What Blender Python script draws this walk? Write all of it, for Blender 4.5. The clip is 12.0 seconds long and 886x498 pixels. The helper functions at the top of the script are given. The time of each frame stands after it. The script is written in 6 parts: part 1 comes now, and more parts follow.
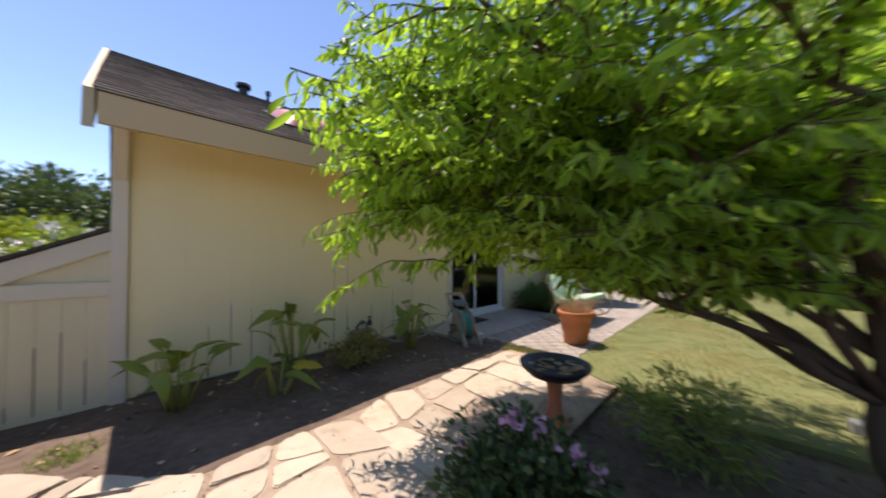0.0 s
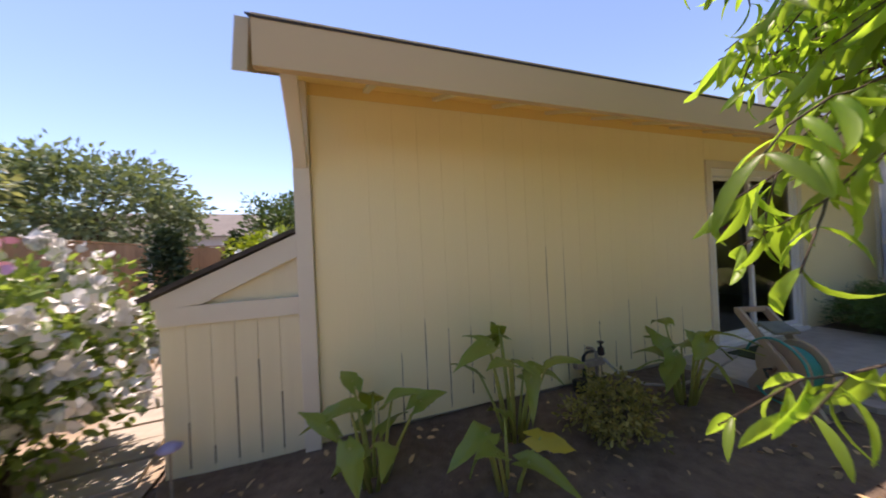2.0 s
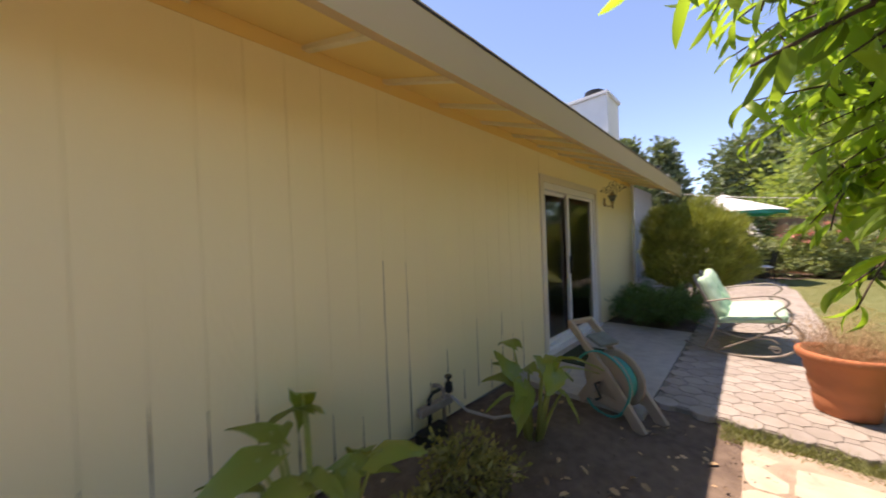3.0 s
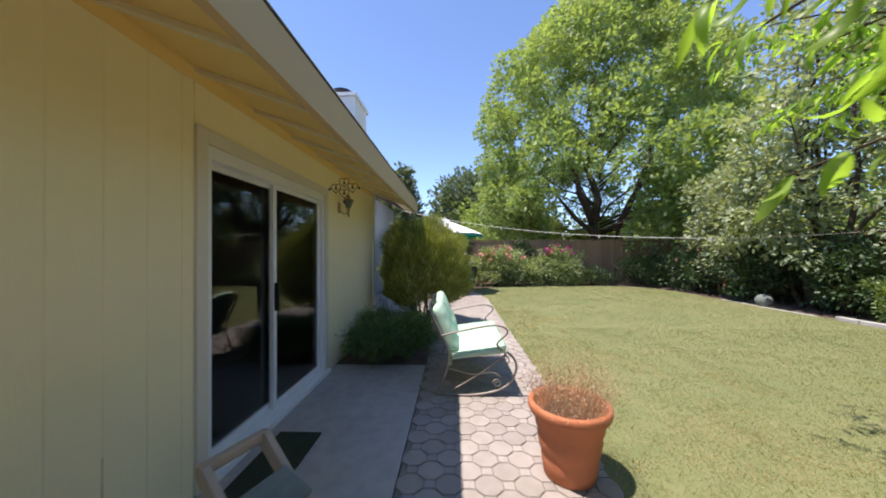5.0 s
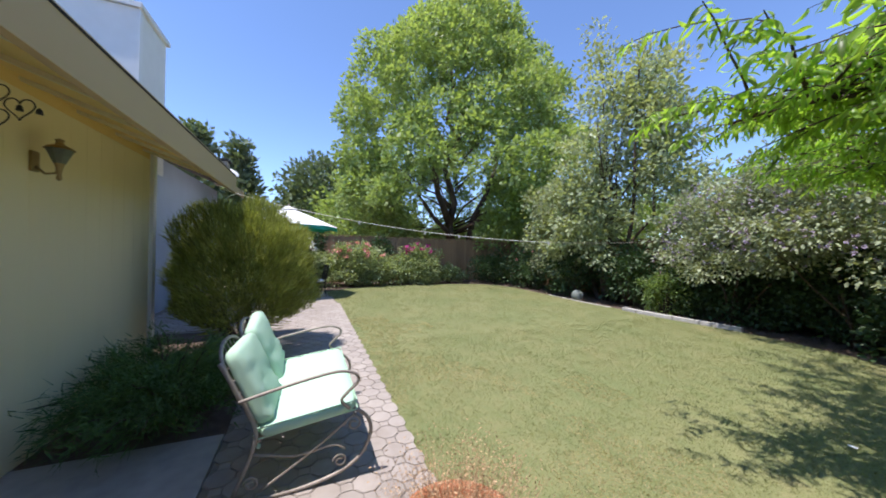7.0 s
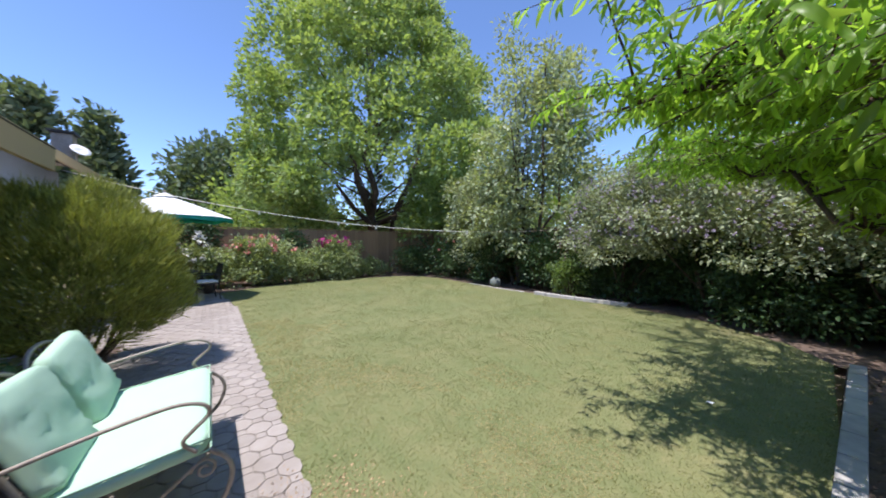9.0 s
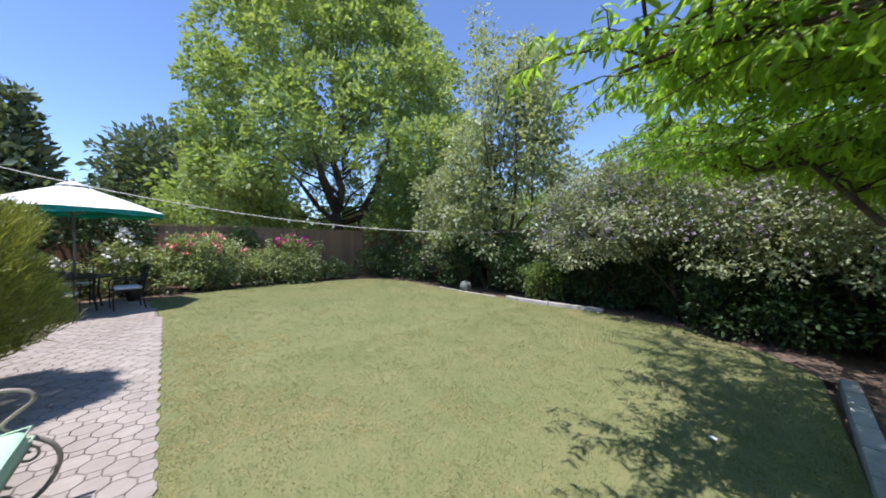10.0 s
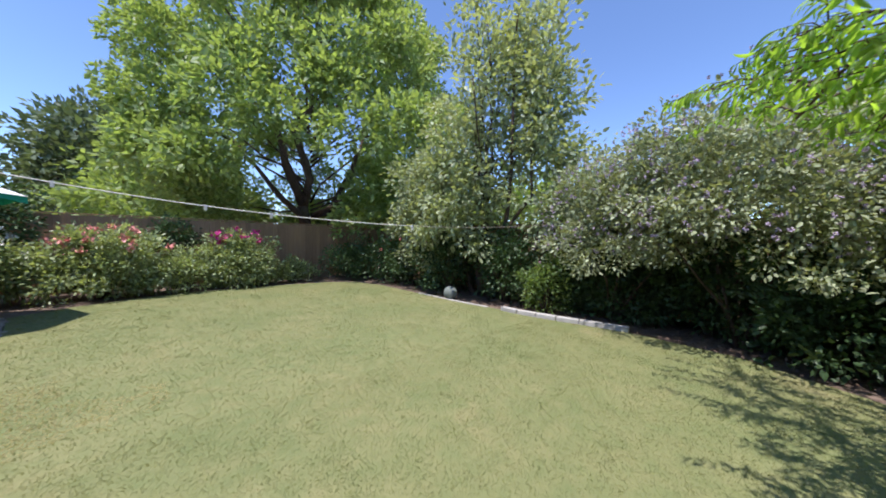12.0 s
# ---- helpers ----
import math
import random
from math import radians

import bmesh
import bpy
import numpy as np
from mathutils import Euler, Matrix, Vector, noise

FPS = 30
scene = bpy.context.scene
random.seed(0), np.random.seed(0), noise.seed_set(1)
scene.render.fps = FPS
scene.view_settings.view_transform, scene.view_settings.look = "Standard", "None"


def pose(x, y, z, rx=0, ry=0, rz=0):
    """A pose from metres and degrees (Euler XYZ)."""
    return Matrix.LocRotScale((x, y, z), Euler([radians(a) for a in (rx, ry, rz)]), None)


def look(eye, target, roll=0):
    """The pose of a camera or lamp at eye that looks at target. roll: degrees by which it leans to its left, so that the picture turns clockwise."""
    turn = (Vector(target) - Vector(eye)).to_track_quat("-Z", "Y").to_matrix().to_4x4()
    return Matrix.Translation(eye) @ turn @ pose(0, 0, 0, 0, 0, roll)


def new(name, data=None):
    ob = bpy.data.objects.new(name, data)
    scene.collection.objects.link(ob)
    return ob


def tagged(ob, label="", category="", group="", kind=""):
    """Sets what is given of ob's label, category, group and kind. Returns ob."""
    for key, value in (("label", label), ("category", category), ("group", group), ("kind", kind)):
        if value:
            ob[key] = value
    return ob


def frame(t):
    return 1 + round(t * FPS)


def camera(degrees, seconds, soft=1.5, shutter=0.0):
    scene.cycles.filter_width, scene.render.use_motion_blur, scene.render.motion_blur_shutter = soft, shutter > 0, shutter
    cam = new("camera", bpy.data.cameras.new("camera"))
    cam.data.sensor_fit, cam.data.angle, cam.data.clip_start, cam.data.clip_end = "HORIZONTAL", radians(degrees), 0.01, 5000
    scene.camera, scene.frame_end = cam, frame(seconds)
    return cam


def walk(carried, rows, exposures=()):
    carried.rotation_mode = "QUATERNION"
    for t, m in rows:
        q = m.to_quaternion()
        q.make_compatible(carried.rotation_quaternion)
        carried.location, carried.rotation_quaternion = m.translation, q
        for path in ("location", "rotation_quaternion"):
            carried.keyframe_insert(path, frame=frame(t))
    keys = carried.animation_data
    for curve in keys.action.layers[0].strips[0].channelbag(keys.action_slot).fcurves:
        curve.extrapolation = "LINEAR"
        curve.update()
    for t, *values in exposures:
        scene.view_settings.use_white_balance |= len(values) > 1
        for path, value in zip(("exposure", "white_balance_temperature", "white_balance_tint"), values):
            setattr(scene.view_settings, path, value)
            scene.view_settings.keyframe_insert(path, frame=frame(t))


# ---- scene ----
cam = camera(109.5, 12.0, 1.8, 0.3)
PATH = [
    (0, (-0.091, 0.274, 1.314), (1.355, 1.655, 1.342), 0.2),
    (0.5, (0.056, 0.682, 1.338), (0.954, 2.469, 1.367), 1.7),
    (1, (0.048, 1.111, 1.374), (0.601, 3.032, 1.34), 1.3),
    (1.5, (0.092, 1.523, 1.353), (0.542, 3.471, 1.33), -1.8),
    (2, (0.127, 1.913, 1.336), (0.788, 3.8, 1.341), -2.7),
    (2.5, (0.366, 2.27, 1.38), (1.436, 3.96, 1.38), -2.5),
    (3, (0.765, 2.55, 1.404), (2.188, 3.956, 1.389), -2.2),
    (3.5, (1.14, 2.68, 1.454), (2.907, 3.616, 1.448), -0.9),
    (5.3, (2.763, 2.819, 1.485), (4.762, 2.836, 1.484), -0.4),
    (5.5, (2.916, 2.799, 1.494), (4.916, 2.784, 1.479), -0.4),
    (6, (3.239, 2.762, 1.51), (5.226, 2.539, 1.476), 0.2),
    (6.5, (3.479, 2.707, 1.526), (5.39, 2.118, 1.506), 0.2),
    (7, (3.582, 2.611, 1.536), (5.42, 1.821, 1.531), 1.4),
    (8.8, (3.693, 2.346, 1.504), (5.34, 1.212, 1.451), 0.5),
    (9, (3.742, 2.268, 1.52), (5.349, 1.079, 1.467), 0.1),
    (9.5, (3.947, 2.031, 1.52), (5.455, 0.718, 1.489), 0.8),
    (10, (4.178, 1.741, 1.53), (5.676, 0.416, 1.482), 0.6),
    (10.5, (4.421, 1.438, 1.514), (5.929, 0.128, 1.429), 0.8),
    (11, (4.745, 1.164, 1.504), (6.23, -0.174, 1.425), 0.6),
    (11.5, (5.117, 0.861, 1.506), (6.568, -0.514, 1.444), 0.5),
    (12, (5.479, 0.536, 1.525), (6.897, -0.873, 1.461), 1.1),
]
EXPOSURES = [(0.0, 1.08, 7250, 20), (0.5, 1.1, 7300, 21), (1.2, 1.2, 7600, 23), (2.0, 1.32, 7700, 26), (3.0, 1.42, 7900, 25), (3.7, 1.38, 7350, 22), (5.5, 1.2, 6550, 19), (7.0, 1.12, 6250, 18), (9.0, 1.04, 6100, 18), (12.0, 1.08, 6200, 18)]
walk(cam, [(t, look(eye, target, roll)) for t, eye, target, roll in PATH], EXPOSURES)

# ---------- world, sun ----------
world = bpy.data.worlds.new("sky_world")
scene.world = world
world.use_nodes = True
wn = world.node_tree.nodes
sky = wn.new("ShaderNodeTexSky")
sky.sky_type = "NISHITA"
sky.sun_disc = False
sky.sun_elevation = radians(72)
sky.sun_rotation = radians(-11)
sky.altitude = 1000
sky.air_density, sky.dust_density, sky.ozone_density = 0.9, 0.0, 5.0
wn["Background"].inputs["Strength"].default_value = 0.128
world.node_tree.links.new(sky.outputs[0], wn["Background"].inputs["Color"])
sun = new("sun", bpy.data.lights.new("sun", "SUN"))
sun.data.energy, sun.data.angle, sun.data.color = 3.2, radians(0.53), (1.0, 0.95, 0.87)
sun.matrix_world = look((-0.6, 3.15, 10), (0, 0, 0))

# ---------- materials ----------
RNG = np.random.default_rng(7)


def mat(name, colour, rough=0.8, metal=0.0, vary=0.15, scale=6.0, bump=0.0, bump_scale=60.0, second=None, island=0.0, spec=0.4, coat=0.0, stretch=(1, 1, 1), through_light=0.0, rnd=0.0, patch=None):
    """A procedural material: base colour mottled at two scales with fine relief."""
    m = bpy.data.materials.new(name)
    m.use_nodes = True
    nt = m.node_tree
    n, l = nt.nodes, nt.links
    b = n["Principled BSDF"]
    b.inputs["Roughness"].default_value = rough
    b.inputs["Metallic"].default_value = metal
    b.inputs["Specular IOR Level"].default_value = spec
    b.inputs["Coat Weight"].default_value = coat
    mp = n.new("ShaderNodeMapping")
    mp.inputs["Scale"].default_value = stretch
    geo = n.new("ShaderNodeNewGeometry")
    l.new(geo.outputs["Position"], mp.inputs["Vector"])
    t1 = n.new("ShaderNodeTexNoise")
    t1.inputs["Scale"].default_value, t1.inputs["Detail"].default_value = scale, 6
    t2 = n.new("ShaderNodeTexNoise")
    t2.inputs["Scale"].default_value, t2.inputs["Detail"].default_value = scale * 0.13, 3
    l.new(mp.outputs[0], t1.inputs["Vector"])
    l.new(mp.outputs[0], t2.inputs["Vector"])
    second = second or tuple(c * 0.6 for c in colour)
    mix = n.new("ShaderNodeMix")
    mix.data_type = "RGBA"
    mix.inputs["A"].default_value, mix.inputs["B"].default_value = (*colour, 1), (*second, 1)
    add = n.new("ShaderNodeMath")
    add.operation = "ADD"
    l.new(t1.outputs["Fac"], add.inputs[0])
    l.new(t2.outputs["Fac"], add.inputs[1])
    rng = n.new("ShaderNodeMapRange")
    rng.inputs["From Min"].default_value, rng.inputs["From Max"].default_value = 0.75, 1.35
    rng.inputs["To Min"].default_value, rng.inputs["To Max"].default_value = 0.0, min(1.0, vary * 3)
    l.new(add.outputs[0], rng.inputs["Value"])
    l.new(rng.outputs["Result"], mix.inputs["Factor"])
    col = mix.outputs["Result"]
    if patch:
        # larger patches of a third colour with ragged edges
        tone, size, lo, hi = patch
        t4 = n.new("ShaderNodeTexNoise")
        t4.inputs["Scale"].default_value, t4.inputs["Detail"].default_value, t4.inputs["Roughness"].default_value = size, 7, 0.62
        l.new(mp.outputs[0], t4.inputs["Vector"])
        r4 = n.new("ShaderNodeMapRange")
        r4.inputs["From Min"].default_value, r4.inputs["From Max"].default_value = lo, hi
        l.new(t4.outputs["Fac"], r4.inputs["Value"])
        m4 = n.new("ShaderNodeMix")
        m4.data_type = "RGBA"
        m4.inputs["B"].default_value = (*tone, 1)
        l.new(r4.outputs["Result"], m4.inputs["Factor"])
        l.new(col, m4.inputs["A"])
        col = m4.outputs["Result"]
    if island or rnd:
        hs = n.new("ShaderNodeHueSaturation")
        mr = n.new("ShaderNodeMapRange")
        amount = island or rnd
        mr.inputs["To Min"].default_value, mr.inputs["To Max"].default_value = 1 - amount, 1 + amount
        if island:
            l.new(geo.outputs["Random Per Island"], mr.inputs["Value"])
        else:
            oi = n.new("ShaderNodeObjectInfo")
            l.new(oi.outputs["Random"], mr.inputs["Value"])
        l.new(mr.outputs["Result"], hs.inputs["Value"])
        l.new(col, hs.inputs["Color"])
        col = hs.outputs["Color"]
    l.new(col, b.inputs["Base Color"])
    if bump:
        t3 = n.new("ShaderNodeTexNoise")
        t3.inputs["Scale"].default_value, t3.inputs["Detail"].default_value = bump_scale, 5
        l.new(mp.outputs[0], t3.inputs["Vector"])
        bp = n.new("ShaderNodeBump")
        bp.inputs["Strength"].default_value, bp.inputs["Distance"].default_value = bump, 0.01
        l.new(t3.outputs["Fac"], bp.inputs["Height"])
        l.new(bp.outputs[0], b.inputs["Normal"])
    if through_light:
        tr = n.new("ShaderNodeBsdfTranslucent")
        ms = n.new("ShaderNodeMixShader")
        ms.inputs[0].default_value = through_light
        warm = n.new("ShaderNodeMix")
        warm.data_type, warm.blend_type = "RGBA", "MULTIPLY"
        warm.inputs["Factor"].default_value = 1.0
        warm.inputs["B"].default_value = (1.5, 1.45, 0.55, 1)
        l.new(col, warm.inputs["A"])
        l.new(warm.outputs["Result"], tr.inputs["Color"])
        l.new(b.outputs[0], ms.inputs[1])
        l.new(tr.outputs[0], ms.inputs[2])
        l.new(ms.outputs[0], n["Material Output"].inputs["Surface"])
    return m


M = {
    "siding": mat("siding_paint", (0.90, 0.80, 0.49), 0.7, vary=0.05, scale=3, bump=0.25, bump_scale=40, second=(0.85, 0.735, 0.44), stretch=(3, 3, 0.35)),
    "soffit": mat("soffit_paint", (0.86, 0.64, 0.24), 0.7, vary=0.06, scale=3, bump=0.1, second=(0.78, 0.56, 0.2)),
    "cream": mat("cream_siding", (0.80, 0.73, 0.50), 0.75, vary=0.1, scale=4, bump=0.25, bump_scale=40, second=(0.62, 0.54, 0.36), stretch=(3, 3, 0.35)),
    "trim": mat("trim_paint", (0.74, 0.68, 0.55), 0.6, vary=0.1, scale=5, bump=0.1, second=(0.6, 0.53, 0.4)),
    "fascia": mat("fascia_paint", (0.58, 0.42, 0.23), 0.6, vary=0.08, scale=3, bump=0.08, second=(0.50, 0.36, 0.20)),
    "white": mat("white_vinyl", (0.82, 0.82, 0.80), 0.35, vary=0.04, scale=5),
    "crack": mat("weathered_crack", (0.10, 0.085, 0.06), 0.9, vary=0.2),
    "shingle": mat("roof_shingle", (0.05, 0.043, 0.038), 0.95, vary=0.3, scale=20, bump=0.5, bump_scale=150, second=(0.095, 0.082, 0.072), island=0.4, spec=0.1),
    "dome": mat("skylight_acrylic", (0.62, 0.22, 0.2), 0.3, vary=0.05, coat=0.4),
    "black": mat("black_metal", (0.02, 0.02, 0.02), 0.45, vary=0.1),
    "chimney": mat("chimney_siding", (0.80, 0.80, 0.78), 0.7, vary=0.06, scale=4, bump=0.1),
    "concrete": mat("concrete", (0.44, 0.42, 0.385), 0.9, vary=0.3, scale=9, bump=0.25, bump_scale=120, second=(0.30, 0.285, 0.26)),
    "paver": mat("paver", (0.37, 0.33, 0.295), 0.9, vary=0.33, scale=9, bump=0.4, bump_scale=160, second=(0.29, 0.25, 0.215), rnd=0.1),
    "paver_far": mat("paver_far", (0.37, 0.33, 0.295), 0.9, vary=0.33, scale=9, bump=0.4, bump_scale=160, second=(0.29, 0.25, 0.215), island=0.1),
    "joint": mat("joint_sand", (0.27, 0.24, 0.205), 0.95, vary=0.3, scale=30, bump=0.5),
    "flag": mat("flagstone", (0.48, 0.415, 0.335), 0.85, vary=0.33, scale=7, bump=0.6, bump_scale=28, second=(0.42, 0.33, 0.24), rnd=0.16, patch=((0.30, 0.24, 0.18), 5.0, 0.56, 0.75)),
    "slab": mat("stepping_slab", (0.42, 0.38, 0.33), 0.9, vary=0.3, scale=9, bump=0.4, bump_scale=90, second=(0.3, 0.26, 0.22), rnd=0.08),
    "kerb": mat("kerb_concrete", (0.48, 0.46, 0.43), 0.9, vary=0.3, scale=8, bump=0.4, bump_scale=80, second=(0.3, 0.28, 0.26)),
    "soil": mat("mulch_soil", (0.105, 0.072, 0.055), 0.95, vary=0.35, scale=14, bump=1.0, bump_scale=45, second=(0.2, 0.145, 0.11)),
    "earth": mat("dry_earth", (0.42, 0.33, 0.25), 0.95, vary=0.33, scale=8, bump=0.8, bump_scale=50, second=(0.23, 0.165, 0.12)),
    "chip": mat("bark_chip", (0.17, 0.115, 0.08), 0.95, vary=0.2, island=0.6),
    "lawn": mat("lawn_base", (0.155, 0.182, 0.07), 0.95, vary=0.3, scale=6, bump=0.5, bump_scale=110, second=(0.235, 0.225, 0.10), patch=((0.35, 0.295, 0.16), 0.75, 0.61, 0.90)),
    "grass": mat("grass_blade", (0.18, 0.214, 0.084), 0.7, vary=0.3, scale=5, second=(0.268, 0.262, 0.12), island=0.34, through_light=0.3, patch=((0.38, 0.32, 0.18), 0.75, 0.61, 0.90)),
    "drygrass": mat("dry_grass", (0.50, 0.41, 0.25), 0.85, vary=0.12, scale=8, island=0.1, through_light=0.4),
    "fence": mat("fence_wood", (0.36, 0.22, 0.12), 0.85, vary=0.3, scale=6, bump=0.3, bump_scale=60, second=(0.26, 0.155, 0.085), stretch=(4, 4, 0.4), rnd=0.18),
    "bark": mat("bark", (0.12, 0.085, 0.06), 0.95, vary=0.35, scale=14, bump=1.0, bump_scale=40, second=(0.05, 0.035, 0.025), stretch=(1, 1, 0.35)),
    "peach": mat("peach_leaf", (0.28, 0.44, 0.09), 0.38, vary=0.2, scale=2, second=(0.19, 0.33, 0.06), island=0.4, through_light=0.68, spec=0.5),
    "broad": mat("tree_leaf", (0.28, 0.37, 0.16), 0.5, vary=0.25, scale=0.8, second=(0.20, 0.285, 0.11), island=0.25, through_light=0.45),
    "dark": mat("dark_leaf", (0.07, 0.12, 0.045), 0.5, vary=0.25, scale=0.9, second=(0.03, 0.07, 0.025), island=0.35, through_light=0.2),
    "grey": mat("silvery_leaf", (0.36, 0.40, 0.25), 0.5, vary=0.25, scale=1.1, second=(0.27, 0.31, 0.185), island=0.35, through_light=0.25),
    "silver": mat("pale_leaf", (0.36, 0.41, 0.26), 0.45, vary=0.25, scale=1.1, second=(0.27, 0.32, 0.19), island=0.35, through_light=0.35),
    # far foliage: the haze of distance is mixed into this lighter green
    "hazy": mat("distant_leaf_hazed", (0.16, 0.215, 0.13), 0.6, vary=0.25, scale=0.7, second=(0.09, 0.13, 0.08), island=0.3, through_light=0.25),
    "conifer": mat("conifer_leaf", (0.04, 0.075, 0.035), 0.6, vary=0.25, scale=1, island=0.35, through_light=0.1),
    "round": mat("sheared_bush_leaf", (0.33, 0.36, 0.085), 0.6, vary=0.3, scale=7, second=(0.17, 0.205, 0.05), island=0.4, through_light=0.2),
    "jun": mat("low_juniper_leaf", (0.10, 0.19, 0.055), 0.6, vary=0.2, scale=3, second=(0.06, 0.13, 0.04), island=0.4, through_light=0.2),
    "lime": mat("lime_leaf", (0.24, 0.32, 0.04), 0.5, vary=0.2, island=0.3, through_light=0.3),
    "rose": mat("rose_leaf", (0.20, 0.29, 0.10), 0.35, vary=0.3, scale=2, second=(0.14, 0.21, 0.07), island=0.4, through_light=0.48),
    "rosegrey": mat("rose_bush_leaf", (0.32, 0.38, 0.20), 0.4, vary=0.3, scale=2, second=(0.21, 0.27, 0.12), island=0.4, through_light=0.35),
    "redleaf": mat("reddish_leaf", (0.20, 0.13, 0.055), 0.5, vary=0.2, island=0.4, through_light=0.25),
    "olive": mat("olive_leaf", (0.20, 0.185, 0.06), 0.6, vary=0.3, scale=9, second=(0.26, 0.25, 0.06), island=0.4, through_light=0.2),
    "calla": mat("broad_garden_leaf", (0.20, 0.29, 0.055), 0.35, vary=0.3, scale=7, second=(0.25, 0.28, 0.05), through_light=0.3, coat=0.15),
    "yellowleaf": mat("yellowed_leaf", (0.55, 0.45, 0.05), 0.5, vary=0.2, through_light=0.3),
    "stalk": mat("leaf_stalk", (0.34, 0.38, 0.09), 0.5, vary=0.2, scale=10),
    "straw": mat("dry_stem", (0.52, 0.35, 0.20), 0.9, vary=0.2, island=0.5),
    "pink": mat("pink_petal", (0.82, 0.46, 0.62), 0.6, vary=0.15, scale=20, island=0.2),
    "coral": mat("coral_petal", (0.85, 0.34, 0.30), 0.6, vary=0.15, scale=20, island=0.2),
    "whitepetal": mat("white_petal", (0.86, 0.84, 0.82), 0.6, vary=0.1, scale=20),
    "magenta": mat("magenta_petal", (0.62, 0.05, 0.25), 0.6, vary=0.15, scale=20, island=0.2),
    "purple": mat("purple_petal", (0.46, 0.36, 0.49), 0.6, vary=0.15, scale=20, island=0.3),
    "terracotta": mat("terracotta", (0.55, 0.19, 0.085), 0.8, vary=0.25, scale=9, bump=0.3, bump_scale=90, second=(0.42, 0.16, 0.08)),
    "iron": mat("aged_iron", (0.38, 0.335, 0.285), 0.6, 0.25, vary=0.3, scale=25, bump=0.3, second=(0.23, 0.19, 0.16)),
    "cushion": mat("mint_fabric", (0.45, 0.655, 0.49), 0.85, vary=0.1, scale=4, bump=0.3, bump_scale=220, second=(0.37, 0.575, 0.42)),
    "canvas": mat("white_canvas", (0.82, 0.83, 0.82), 0.8, vary=0.05, scale=3, through_light=0.0),
    "teal": mat("teal_canvas", (0.03, 0.42, 0.36), 0.8, vary=0.08, scale=3, through_light=0.35),
    "hose": mat("teal_hose", (0.02, 0.33, 0.30), 0.4, vary=0.1, scale=12),
    "reel": mat("taupe_plastic", (0.42, 0.34, 0.26), 0.5, vary=0.12, scale=8),
    "greyhose": mat("grey_hose", (0.42, 0.41, 0.38), 0.5, vary=0.15, scale=20),
    "brass": mat("aged_brass", (0.42, 0.31, 0.15), 0.4, 0.7, vary=0.2, scale=30),
    "rope": mat("rope", (0.70, 0.67, 0.60), 0.9, vary=0.2, scale=40),
    "mat": mat("door_mat", (0.045, 0.06, 0.03), 0.95, vary=0.3, scale=60, bump=1.0, bump_scale=300),
    "stone": mat("grey_stone", (0.20, 0.23, 0.21), 0.8, vary=0.3, scale=15, bump=0.4),
    "darkroof": mat("far_roof", (0.20, 0.18, 0.17), 0.9, vary=0.2, scale=6),
    "farwall": mat("far_wall", (0.45, 0.45, 0.46), 0.9, vary=0.1),
    # white siding with its skylit shade mixed in as a darker blue-grey
    "shadewall": mat("wing_siding_shade_tint", (0.42, 0.46, 0.55), 0.8, vary=0.08, scale=3, bump=0.1),
    # dark grey that puts the unlit room's dimness into its surfaces
    "inside": mat("unlit_room_grey", (0.20, 0.19, 0.17), 0.9, vary=0.1),
    "curtain": mat("curtain_fabric", (0.10, 0.09, 0.08), 0.9, vary=0.1),
    "paper": mat("paper", (0.8, 0.8, 0.78), 0.8, vary=0.05),
    "violet": mat("lilac_plastic", (0.40, 0.38, 0.62), 0.4, vary=0.05),
}
glass = bpy.data.materials.new("window_glass")
glass.use_nodes = True
gb = glass.node_tree.nodes["Principled BSDF"]
gb.inputs["Base Color"].default_value = (0.5, 0.52, 0.5, 1)
gb.inputs["Roughness"].default_value = 0.02
gb.inputs["Transmission Weight"].default_value = 1.0
gb.inputs["IOR"].default_value = 1.5
M["glass"] = glass

# ---------- builders ----------


def thing(name, x, y, z, label, category, group="", kind="", rz=0.0, scale=1.0):
    ob = new(name)
    ob.empty_display_size = 0.1
    ob.matrix_basis = pose(x, y, z, 0, 0, rz) @ Matrix.Scale(scale, 4)
    return tagged(ob, label, category, group, kind)


def link_mesh(name, me, material, parent=None, label=""):
    me.materials.append(material)
    ob = new(name, me)
    if parent is not None:
        ob.parent = parent
    if label:
        ob["label"] = label
    return ob


def part(name, bm, material, parent=None, label="", smooth=False):
    me = bpy.data.meshes.new(name)
    bmesh.ops.recalc_face_normals(bm, faces=bm.faces)
    bm.to_mesh(me)
    bm.free()
    if smooth:
        me.polygons.foreach_set("use_smooth", [True] * len(me.polygons))
    return link_mesh(name, me, material, parent, label)


def structure(name, bm, material, label, category, smooth=False):
    return tagged(part(name, bm, material, None, "", smooth), label, category, "", "structure")


def box(bm, x0, x1, y0, y1, z0, z1, bevel=0.0):
    r = bmesh.ops.create_cube(bm, size=1)
    bmesh.ops.transform(bm, verts=r["verts"], matrix=Matrix.Translation(((x0 + x1) / 2, (y0 + y1) / 2, (z0 + z1) / 2)) @ Matrix.Diagonal((x1 - x0, y1 - y0, z1 - z0, 1)))
    if bevel:
        edges = list({e for v in r["verts"] for e in v.link_edges})
        bmesh.ops.bevel(bm, geom=edges, offset=bevel, segments=2, affect="EDGES", profile=0.7)
    return bm


def boxed(*args, bevel=0.0):
    return box(bmesh.new(), *args, bevel=bevel)


